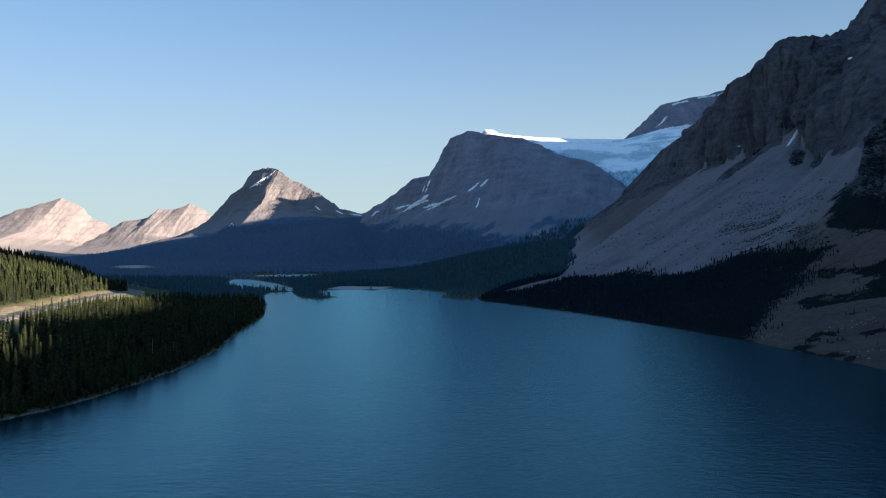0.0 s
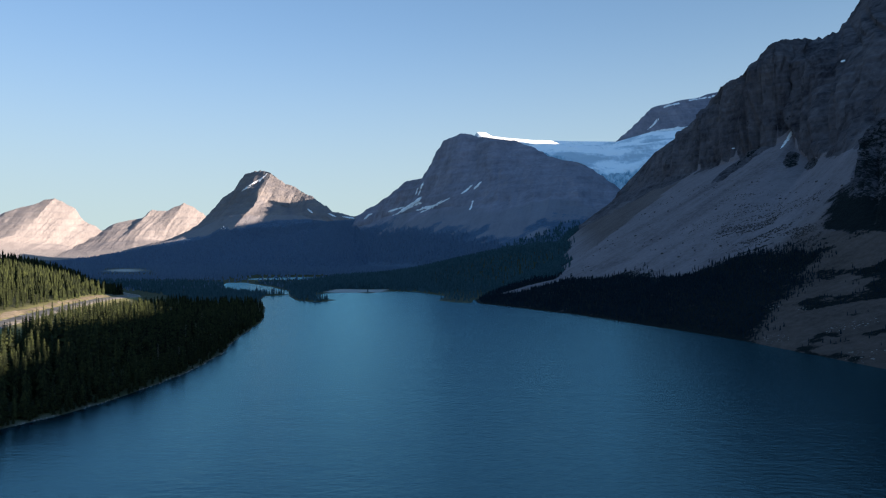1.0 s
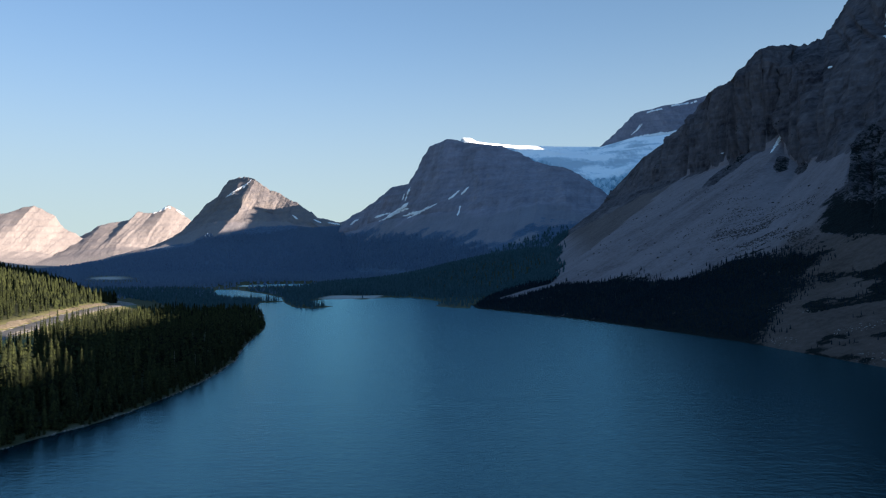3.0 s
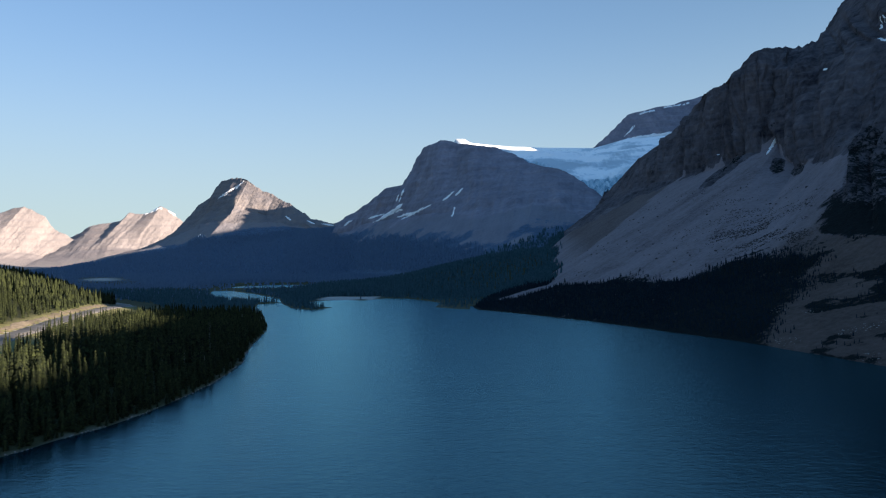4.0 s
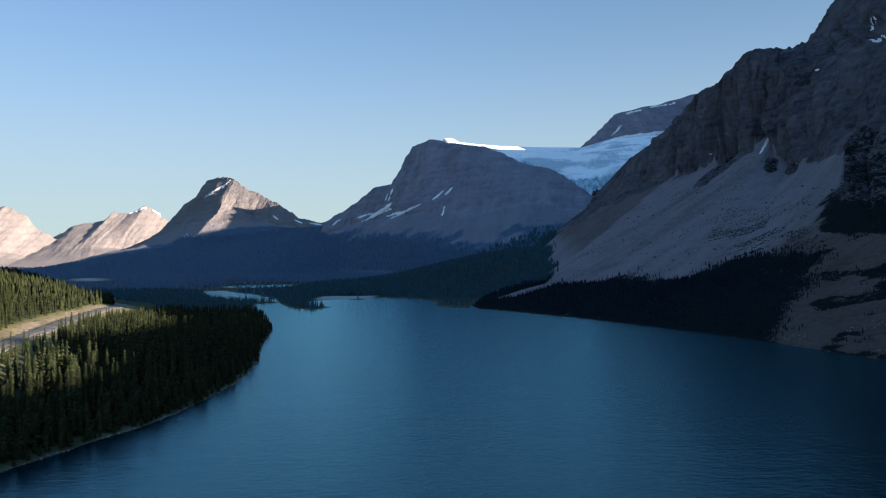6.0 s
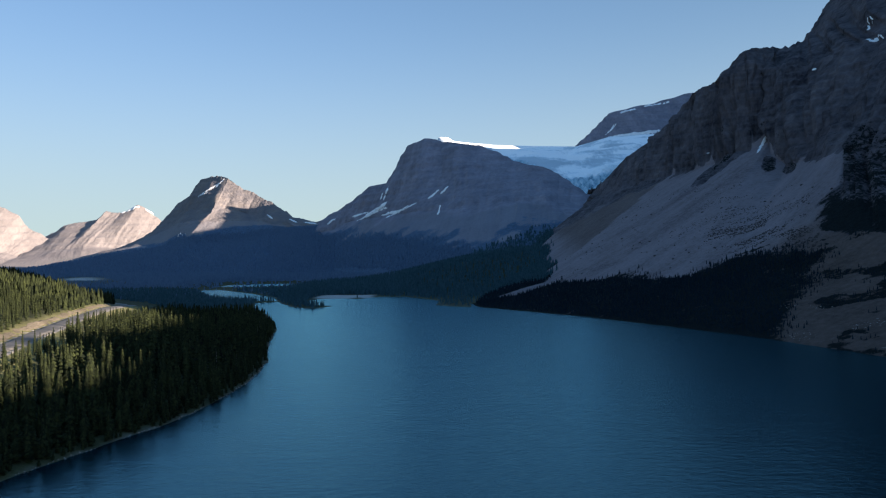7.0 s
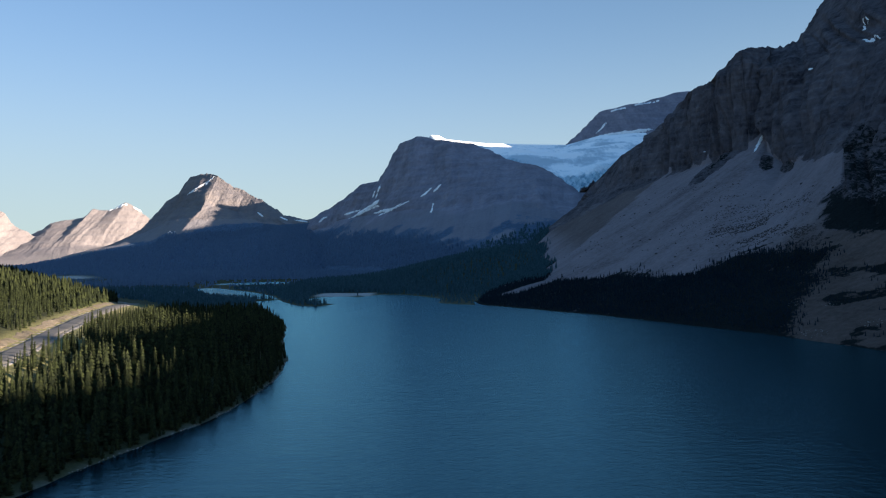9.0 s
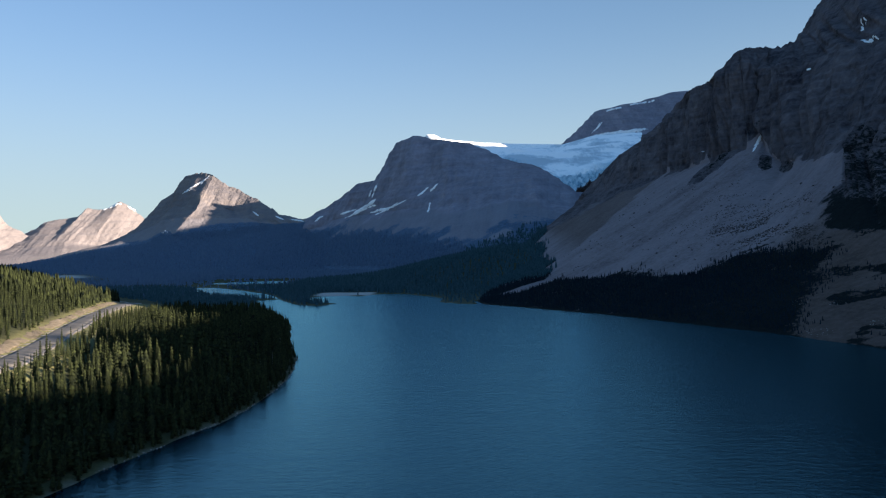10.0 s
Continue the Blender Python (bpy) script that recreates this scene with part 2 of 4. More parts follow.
def glacier_ice():
    """Blue broken ice in the fall, smoother firn above with dull bands and bright shelves."""
    m, nodes, links, bsdf = material("glacier_ice")
    pos = place(nodes)
    cracks = tex_noise(nodes, links, stretched(nodes, links, pos, 0.07, 0.03, 0.012), 1.0, 8, 0.7)
    shelf = tex_noise(nodes, links, stretched(nodes, links, pos, 0.006, 0.004, 0.016), 1.0, 5, 0.5)
    ice = ramp(nodes, links, cracks, [(0.38, (0.12, 0.26, 0.36)), (0.48, (0.36, 0.53, 0.62)), (0.62, (0.68, 0.78, 0.83))])
    firn = ramp(nodes, links, calc(nodes, links, "MULTIPLY_ADD", cracks, 0.25, calc(nodes, links, "MULTIPLY", shelf, 0.75)),
                [(0.43, (0.42, 0.49, 0.54)), (0.48, (0.6, 0.66, 0.7)), (0.52, (0.86, 0.87, 0.87))])
    links.new(mix(nodes, links, attr(nodes, "firn"), ice, firn), bsdf.inputs["Base Color"])
    bsdf.inputs["Roughness"].default_value = 0.55
    bump(nodes, links, bsdf, calc(nodes, links, "MULTIPLY", cracks, calc(nodes, links, "SUBTRACT", 1.1, attr(nodes, "firn"))), 14.0, 0.8)
    return m


# Rock's dark stop and blue lean put recess shade into the colour.
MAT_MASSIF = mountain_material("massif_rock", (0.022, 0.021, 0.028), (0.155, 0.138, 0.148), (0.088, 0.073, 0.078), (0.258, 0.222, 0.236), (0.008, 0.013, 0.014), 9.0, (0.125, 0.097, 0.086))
# Blue lean of rock, scree and plants stands in for distance haze.
MAT_MID = mountain_material("central_rock_hazed", (0.128, 0.127, 0.16), (0.25, 0.24, 0.28), (0.12, 0.122, 0.152), (0.205, 0.202, 0.232), (0.085, 0.13, 0.198), 15.0, None, 0.5)
# Bluish dark stop, scree and plants hold painted haze and shade.
MAT_FAR = mountain_material("far_rock_hazed", (0.12, 0.117, 0.132), (0.2, 0.177, 0.165), (0.142, 0.14, 0.155), (0.203, 0.19, 0.196), (0.085, 0.13, 0.198), 20.0, None, 0.5)
# Dark stops are lifted so the colour itself looks washed by haze.
MAT_PALE_ROCK = mountain_material("pale_rock_hazed", (0.165, 0.15, 0.15), (0.24, 0.216, 0.211), (0.178, 0.163, 0.161), (0.228, 0.207, 0.202), (0.1, 0.12, 0.14), 24.0, None, 0.4)
MAT_FLOOR = forest_floor()
MAT_WATER = water()
MAT_SNOW = snow()
MAT_ICE = glacier_ice()
MAT_BARK = bark()
# Dark end is blue-black, standing in for deep shade inside the crowns.
MAT_NEEDLES = needles("spruce_needles", (0.0011, 0.0029, 0.0054), (0.036, 0.044, 0.017))
# Navy cast of haze is put into the belt's needle colour.
MAT_NEEDLES_FAR = needles("far_needles_hazed", (0.004, 0.0095, 0.015), (0.0125, 0.024, 0.036))
# Teal paleness of middle-distance haze is mixed into these needles.
MAT_NEEDLES_FAN_HAZED = needles("fan_needles_hazed", (0.02, 0.048, 0.062), (0.045, 0.095, 0.118))
# Distance haze is put into this blue needle colour.
MAT_NEEDLES_HAZE = needles("haze_tinted_needles", (0.072, 0.116, 0.184), (0.095, 0.148, 0.228))
MAT_SNAG = plain_ground("weathered_wood", [(0.35, (0.12, 0.115, 0.105)), (0.65, (0.27, 0.26, 0.24))], 3.0, 0.02)
MAT_ROAD = plain_ground("worn_asphalt", [(0.35, (0.075, 0.073, 0.07)), (0.65, (0.15, 0.142, 0.132))], 0.8, 0.05)
MAT_SHOULDER = plain_ground("shoulder_gravel", [(0.35, (0.13, 0.12, 0.11)), (0.65, (0.26, 0.24, 0.22))], 0.7, 0.1)
MAT_BANK = plain_ground("gravel_bank", [(0.3, (0.05, 0.044, 0.026)), (0.5, (0.125, 0.104, 0.07)), (0.66, (0.23, 0.19, 0.14))], 0.5, 0.4)

# ---- lie of the land ----
SHORE_LEFT = [(-150, -900), (-160, -300), (-146, 60), (-137, 115), (-131, 145), (-127, 160), (-120, 183), (-115, 200), (-112, 222),
              (-111, 245), (-111.5, 262), (-113, 285), (-117, 312), (-133, 382), (-149, 466), (-160, 505), (-190, 600), (-225, 690),
              (-243, 760), (-220, 784), (-275, 800), (-330, 880), (-388, 1010), (-428, 1128)]
SHORE_FAR = [(-400, 1128), (-317, 997), (-249, 867), (-213, 750), (-190, 692), (-171, 667), (-159, 665), (-148, 693), (-164, 699), (-184, 722),
             (-192, 797), (-187, 818), (-157, 826), (-136, 810), (-122, 841), (-115, 853), (-87, 847), (-64, 796), (-43, 750)]
SHORE_RIGHT = [(-47, 686), (-30, 660), (-4, 641), (19, 610), (75, 518), (115, 450), (133, 381), (147, 334), (156, 298), (168, 240),
               (190, 110), (240, -110), (300, -500), (320, -900)]
LAKE = np.array(SHORE_LEFT + SHORE_FAR + SHORE_RIGHT, float)
ROAD = np.array([(-232, 60), (-206, 140), (-189, 212), (-204, 262), (-224, 320), (-251, 403), (-268, 465), (-304, 592), (-374, 724), (-470, 840), (-620, 960)], float)


def segment_distance(p, a, b):
    ab = b - a
    t = np.clip(((p - a) @ ab) / (ab @ ab), 0, 1)
    return np.hypot(*(p - a - t[:, None] * ab).T), t


def shore_distance(p):
    """Distance to the lake's shore, positive on land."""
    best, inside = np.full(len(p), 1e9), np.zeros(len(p), bool)
    for k in range(len(LAKE)):
        a, b = LAKE[k - 1], LAKE[k]
        best = np.minimum(best, segment_distance(p, a, b)[0])
        if a[1] != b[1]:
            hit = (a[1] > p[:, 1]) != (b[1] > p[:, 1])
            inside ^= hit & (p[:, 0] < (b[0] - a[0]) * (p[:, 1] - a[1]) / (b[1] - a[1]) + a[0])
    return np.where(inside, -best, best)


def road_distance(p):
    """Distance to the road's middle, positive uphill of it."""
    best, sign = np.full(len(p), 1e9), np.ones(len(p))
    for a, b in zip(ROAD[:-1], ROAD[1:]):
        d, _ = segment_distance(p, a, b)
        left = np.sign((b[0] - a[0]) * (p[:, 1] - a[1]) - (b[1] - a[1]) * (p[:, 0] - a[0]))
        near = d < best
        sign, best = np.where(near, left, sign), np.where(near, d, best)
    return best * sign


POND = (-385, 1315, 70, 72)


def in_meadow(x, y):
    """Above 1 outside the pale meadow on the valley floor."""
    return ((x + 0.54 * y - 12) / 55) ** 2 + ((y - 1930) / 230) ** 2


def land(x, y):
    """Height of the ground, and the distances to shore and road."""
    p = np.stack([x, y], -1).astype(float)
    q = xyz(x, y)
    shore = shore_distance(p) + fbm(q, 14, 3) * 1.3
    road = road_distance(p)
    west = smooth(-60, -130, x) * smooth(1250, 850, y)
    share = np.clip(shore, 0, None) / (np.clip(shore, 0, None) + np.clip(-road, 0, None) + 1e-6)
    bend = smooth(530, 610, y)
    base = 2.7 + 11.3 * smooth(760, 470, y)
    ridge = smooth(680, 780, y)
    uphill = np.clip(road - 13 - 25 * bend + 23 * ridge, 0, None)
    slope = np.where(road > 0, base + 0.42 * np.clip(road - 5, 0, 8) * (1 - 0.7 * bend) + (70 - 28 * ridge) * (1 - np.exp(-(0.25 + 0.08 * bend + 0.95 * ridge) * uphill / 70)), 1.2 + (1.5 + 11.3 * smooth(760, 470, y)) * (0.25 * share + 0.75 * smooth(0.5, 1.0, share)))
    plain = 1.2 + 2.5 * smooth(0, 120, shore) + fbm(q, 160, 3) * 1.5
    fan = 52 * smooth(-230, 120, x) * smooth(850, 1130, y) * smooth(1700, 1300, y)
    high = slope * west + (plain + fan) * (1 - west)
    delta = smooth(-110, -70, x) * smooth(860, 800, y)
    high = high + (np.minimum(high, 1.05) - high) * delta
    bank = np.where(shore > 0, np.where(x > -15, 0.0, 0.05) + np.minimum(shore * 0.16, 1.0) + (high - 1.0) * smooth(2, 16, shore), np.maximum(shore * 0.3, -4.0))
    relief = fbm(q, 22, 3) * 0.5 * smooth(8, 30, shore) * smooth(6, 16, np.abs(road))
    pond = ((x - POND[0]) / POND[2]) ** 2 + ((y - POND[1]) / POND[3]) ** 2
    bank = np.where((x > -15) & (y < 700), np.minimum(bank, -0.15), bank)
    hollow = ((x + 375) / 130) ** 2 + ((y - 1265) / 150) ** 2
    bank = np.where(shore > 0, bank + (np.minimum(bank, 0.4) - bank) * smooth(1.2, 0.8, hollow), bank)
    relief = relief * smooth(0.8, 1.2, hollow)
    return np.where(pond < 1, -1.0, bank + relief), shore, road


def axis(*spans):
    return np.concatenate([np.arange(a, b, step, dtype=float) for a, b, step in spans])


gx = axis((-9000, -1500, 300), (-1500, -520, 35), (-520, 190, 3.5), (190, 600, 30), (600, 9001, 300))
gy = axis((-1500, 60, 60), (60, 900, 4), (900, 1400, 12), (1400, 2600, 60), (2600, 9001, 300))
gxx, gyy = np.meshgrid(gx, gy, indexing="ij")
gz, gshore, groad = land(gxx.ravel(), gyy.ravel())
floor_me = mesh_of("ground", xyz(gxx.ravel(), gyy.ravel(), gz), grid_faces(len(gx), len(gy)), MAT_FLOOR)
meadow = 1 - smooth(0.7, 1.1, in_meadow(gxx.ravel(), gyy.ravel()))
attribute(floor_me, "grass", np.maximum(0.04 * smooth(9, 4, gshore), smooth(16, 10, np.abs(groad + 2)) * 0.8 * smooth(600, 530, gyy.ravel())))
beach = smooth(1.2, 0.9, np.maximum(np.abs(gxx.ravel() + 158) / 32, np.abs(gyy.ravel() - 850) / 27))
attribute(floor_me, "gravel", np.maximum(np.maximum(np.maximum(meadow, beach), 0.05 * smooth(-70, -50, gxx.ravel()) * smooth(790, 760, gyy.ravel())), 0.25 * smooth(0.9, 0.3, gshore + 2 * fbm(xyz(gxx.ravel(), gyy.ravel()), 9, 2))))
tagged(new("ground", floor_me), "dark mossy forest floor with pale gravel along the lake shore", "ground", kind="structure")
wx, wy = np.meshgrid([-700.0, 450.0], [-900.0, 1500.0], indexing="ij")
tagged(new("water", mesh_of("water", xyz(wx.ravel(), wy.ravel()), grid_faces(2, 2), MAT_WATER)),
       "rippled deep teal-blue glacial lake water", "lake", kind="structure")


# ---- road ----
def road_strip(name, offsets, lift, material_, step=3.0, rough=0.0):
    seg = np.hypot(*np.diff(ROAD, axis=0).T)
    reach = np.concatenate([[0], np.cumsum(seg)])
    s = np.arange(0, reach[-1], step)
    mid = np.stack([np.interp(s, reach, ROAD[:, k]) for k in (0, 1)], -1)
    for _ in range(12):
        mid[1:-1] = (mid[:-2] + 2 * mid[1:-1] + mid[2:]) / 4
    way = np.gradient(mid, axis=0)
    way /= np.linalg.norm(way, axis=1, keepdims=True)
    side = np.stack([-way[:, 1], way[:, 0]], -1)
    rows = []
    for o in offsets:
        wob = fbm(xyz(s, np.full_like(s, o)), 12, 3) * (1.6 if o in (offsets[0], offsets[-1]) else 0)
        p = mid + side * (o + wob)[:, None]
        z, _, _ = land(p[:, 0], p[:, 1])
        edge = -0.3 if o in (offsets[0], offsets[-1]) else 0
        rows.append(xyz(p[:, 0], p[:, 1], z + lift + edge + rough * fbm(xyz(p[:, 0], p[:, 1]), 6, 3)))
    v = np.stack(rows, 1)
    return mesh_of(name, v.reshape(-1, 3), grid_faces(len(s), len(offsets)), material_)


tagged(new("road", road_strip("road", (-4.6, -4.2, -2, 0, 2, 3.8, 4.2), 0.25, MAT_ROAD)), "grey two-lane highway curving through the spruce forest", "road", kind="structure")
tagged(new("embankment", road_strip("embankment", (5.4, 5.9, 6.6, 7.4, 8.2, 9.0, 9.8), 0.3, MAT_BANK, 1.5, 0.9)), "pale dry gravel cut bank above the highway", "embankment", kind="structure")
for inner, outer in ((-4.5, -6.6), (4.1, 5.6)):
    tagged(new("road_shoulder", road_strip("road_shoulder", (min(inner, outer), (inner + outer) / 2 - 0.5, (inner + outer) / 2, (inner + outer) / 2 + 0.5, max(inner, outer)), 0.21, MAT_SHOULDER)),
           "pale gravel shoulder beside the highway", "road shoulder", kind="structure")


def from_bm(name, bm, mat, bevel=0.0):
    if bevel:
        bmesh.ops.bevel(bm, geom=bm.edges[:], offset=bevel, segments=2, affect="EDGES")
    me = bpy.data.meshes.new(name)
    bm.to_mesh(me)
    bm.free()
    me.materials.append(mat)
    return me


# ---- mountains ----
def mountain(name, lines, s, counts, mat, label, gully, cliff, rough, scree=None, plants=None, strata=0.0, benches=0.35, splits=0.3, jag=0.0, fade=None, wander=0.6, lean=0.0):
    """A mountain as one sheet from its foot over its crest to its back. gully, cliff, rough: (size, height) of the relief."""
    sheet, across = loft(lines, s, counts)
    n = normals(sheet)
    flat = sheet.reshape(-1, 3)
    run = np.cumsum(np.concatenate([[0], np.linalg.norm(np.diff(sheet.mean(1), axis=0), axis=1)]))
    uu = np.repeat(run[:, None], sheet.shape[1], 1).ravel()
    v = across.ravel()
    steep = cliff(v) if callable(cliff) else np.full(len(v), cliff)
    steep = steep * fade(flat) if fade else steep
    warp = fbm(flat, gully[0] * 2, 3, seed=3.1) * gully[0] * wander
    lane = xyz(uu + warp, flat[:, 2] * 0.22, flat[:, 1] * 0.05)
    furrow = fbm(lane, gully[0], 4, True, seed=1.7)
    cracks = fbm(xyz(uu + warp * 0.5, flat[:, 2] * 0.12, flat[:, 1] * 0.02), gully[0] * 0.27, 3, True, seed=6.3)
    g = (furrow * gully[1] + cracks * gully[1] * splits) * steep
    g = (g - g.mean()) * (1 - 0.85 * smooth(len(lines) - 2.6, len(lines) - 2, v))
    r = fbm(flat, rough[0], 5, seed=9.2) * rough[1] * (0.25 + 0.75 * steep) * (1 - 0.6 * smooth(len(lines) - 2.4, len(lines) - 2, v))
    push = n.copy()
    push[..., 2] *= 0.35
    out = sheet + push * (g + r).reshape(across.shape)[..., None]
    if strata:
        z = out[..., 2] + 0.3 * strata * fbm(flat, strata * 6, 3).reshape(across.shape)
        saw = z / strata - np.floor(z / strata)
        ledge = (smooth(0.0, 0.7, saw) - saw) * strata * benches
        out[..., 2] += ledge * steep.reshape(across.shape)
    if jag:
        teeth = fbm(xyz(uu, np.zeros_like(uu)), gully[0] * 0.3, 4, True, seed=12.0) * jag * np.exp(-((v - len(lines) + 2) / 0.12) ** 2)
        out[..., 2] += (teeth * (fade(flat) if fade else 1)).reshape(across.shape)
    me = mesh_of(name, out.reshape(-1, 3), grid_faces(*across.shape), mat)
    sc = scree(v, furrow, flat) if scree else np.zeros(len(v))
    pl = plants(v, furrow, flat) if plants else np.zeros(len(v))
    attribute(me, "scree", sc)
    attribute(me, "plants", pl)
    attribute(me, "run", uu - lean * flat[:, 2])
    ob = tagged(new(name, me), label, "mountain")
    return ob, out, across


# the near massif: shore, foot of the scree, head of the scree, cliff top, crest, back
MASSIF_SHORE = [(-0.5, 120, 1720, 10), (0, 90, 1500, 10), (1, 50, 1020, 10), (1.7, -12, 690, -0.2), (2, -8, 642, -0.3), (2.35, 17, 606, -0.4), (3, 69, 520, -0.4), (4, 129, 383, -0.4), (5, 154, 291, -0.4), (6, 188, 110, -2), (7, 238, -110, -2), (8, 295, -500, -2)]
MASSIF_FOOT = [(-0.5, 200, 1600, 70), (0, 140, 1330, 75), (1, 105, 1000, 40), (2, 78, 808, 16), (3, 158, 600, 26), (4, 206, 465, 32), (5, 232, 380, 35), (6, 260, 180, 30), (7, 300, -60, 25), (8, 360, -450, 15)]
MASSIF_SCREE_HEAD = [(-0.5, 246, 1520, 122), (0, 250, 1330, 155), (1, 300, 1080, 166), (2, 325, 970, 165), (2.6, 350, 930, 180), (2.85, 356, 900, 178), (3, 380, 898, 188), (3.15, 366, 868, 170), (3.4, 362, 815, 146), (4, 326, 635, 137), (5, 305, 545, 113), (6, 330, 300, 70), (7, 380, 0, 45), (8, 450, -400, 30)]
MASSIF_CLIFF_TOP = [(-0.5, 250, 1540, 128), (0, 252, 1390, 162), (1, 335, 1150, 255), (2, 348, 1044, 280), (2.5, 364, 988, 288), (2.8, 380, 962, 308), (3.0, 415, 960, 296), (3.2, 402, 930, 288), (3.6, 428, 898, 288), (4, 440, 760, 275), (5, 430, 560, 240), (6, 430, 300, 105), (7, 450, -50, 60), (8, 500, -430, 40)]
# Past station 4.3 unseen: raised to darken the lake, then lowered for the sun.
MASSIF_CREST = [(-0.5, 252, 1550, 130), (0, 254, 1400, 166), (0.3, 285, 1350, 204), (0.5, 300, 1300, 226), (0.75, 320, 1240, 240), (1, 341, 1180, 264), (1.5, 354, 1110, 291), (1.8, 354, 1085, 297), (2, 356, 1060, 298), (2.3, 363, 1030, 297), (2.45, 364, 1012, 303), (2.52, 372, 1006, 308), (2.65, 380, 996, 321), (2.8, 393, 994, 332), (3, 428, 1015, 341),
     (3.2, 469, 1050, 350), (3.6, 507, 1060, 363), (3.8, 529, 1070, 387), (4, 560, 1080, 429), (4.3, 600, 1050, 490), (4.6, 650, 930, 640), (5, 680, 760, 680), (5.5, 660, 560, 520), (6, 610, 350, 300), (6.25, 585, 225, 120), (7, 520, -100, 62), (8, 560, -450, 40)]
MASSIF_BACK = [(-0.5, 420, 1750, 40), (0, 420, 1600, 40), (3, 800, 1500, 80), (5, 1000, 900, 150), (8, 900, -500, 0)]
MASSIF = [MASSIF_SHORE, MASSIF_FOOT, MASSIF_SCREE_HEAD, MASSIF_CLIFF_TOP, MASSIF_CREST, MASSIF_BACK]
near_s = np.concatenate([np.linspace(-0.5, 5, 462, endpoint=False), np.linspace(5, 8, 60)])


NEAR_S = np.repeat(near_s, 238)


def scree_head(st):
    """How far up the massif's sheet the scree reaches, station by station: tongues up the gullies, a dark spur between them."""
    return np.interp(st, [-0.5, 0.17, 0.25, 0.54, 0.7, 1.07, 1.17, 1.23, 1.29, 1.45, 1.76, 2.02, 2.09, 2.16, 2.3, 2.48, 2.62, 2.73, 2.82, 2.95, 3.05, 3.24, 3.5, 3.73, 3.98, 4.1, 5],
                     [0.9, 1.06, 1.3, 1.55, 1.78, 1.86, 1.94, 2.08, 1.94, 1.96, 2.03, 2.06, 2.14, 1.94, 1.76, 1.68, 1.74, 1.9, 2.0, 2.12, 2.15, 2.04, 1.99, 1.99, 2.05, 1.8, 1.3])


def near_crag(st, v, p):
    """The crag that ends the scree on the south, dark with plants and painted cliff shadow."""
    side = np.interp(v, [1.24, 1.31, 1.41, 1.6, 1.83, 2.04], [4.15, 3.95, 3.96, 4.02, 4.11, 4.0])
    return smooth(-0.15, 0.15, st - side + 0.2 * fbm(p, 26, 4, seed=5.5)) * smooth(1.2, 1.3, v + 0.16 * fbm(p, 30, 4, seed=5.9))


def near_belt(v, p, st, low_share=0.8):
    """Where trees and bushes cover the foot of the massif: 0 to 1."""
    n = fbm(xyz(p[:, 0], p[:, 1], p[:, 2] * 2.5), 60, 4, seed=8.8)
    top = 1.0 + 0.16 * smooth(3.1, 3.6, st)
    belt = smooth(0.05, -0.05, v - top + 0.1 * n) * smooth(-16, 16, p[:, 1] - 378 - 97 * v + 40 * n) * smooth(830, 780, p[:, 1] - 40 * np.clip(v - 0.3, 0, 1))
    slant = fbm(xyz(p[:, 1] * 0.45 + p[:, 2] * 1.1, p[:, 1] * 0.12, p[:, 0] * 0.1), 17, 3, seed=8.1)
    low = smooth(0.02, 0.16, 0.4 * slant + 1.0 * fbm(xyz(p[:, 0], p[:, 1] * 0.7 + p[:, 2], p[:, 2]), 26, 4, seed=8.5) + 0.1 - 0.3 * np.abs(v - 0.85)) * smooth(500, 450, p[:, 1])
    wash = smooth(8, 13, np.abs((p[:, 0] - 10) * 0.75 - (p[:, 1] - 690) * 0.52 + 4 * n)) * smooth(695, 720, p[:, 1]) + smooth(720, 695, p[:, 1])
    return np.maximum(belt, low_share * low) * np.clip(wash, 0, 1)


def near_fan(v, p):
    """Where the fan forest climbs over the northern foot of the scree."""
    return smooth(6, -6, p[:, 0] - np.interp(p[:, 1], [840, 1000, 1275, 1500], [80, 108, 150, 165]) + 30 * fbm(p, 45, 4, seed=8.3)) * smooth(800, 840, p[:, 1])


def near_knolls(v, p):
    """Two dark knolls standing out of the head of the scree."""
    knolls = np.maximum(np.exp(-((NEAR_S - 3.21) / 0.11) ** 2 - ((v - 1.9) / 0.09) ** 2), np.exp(-((NEAR_S - 3.46) / 0.1) ** 2 - ((v - 1.95) / 0.08) ** 2))
    return smooth(0.35, 0.6, knolls + 0.25 * fbm(p, 12, 3, seed=11.0))


def near_scree(v, furrow, p):
    lanes = fbm(xyz(p[:, 1] - 0.6 * p[:, 0], 0 * p[:, 0], 0.12 * p[:, 2]), 22, 4, seed=17.0)
    edge = 0.07 * lanes * smooth(1.2, 1.7, v) + 0.06 * fbm(p, 14, 3, seed=19.0)
    soft = 0.03 + 0.14 * smooth(1.2, 0.4, NEAR_S)
    return smooth(0, 1, 0.5 - (v - scree_head(NEAR_S) + edge) / (2 * soft)) * (1 - near_knolls(v, p)) * (1 - near_crag(NEAR_S, v, p))


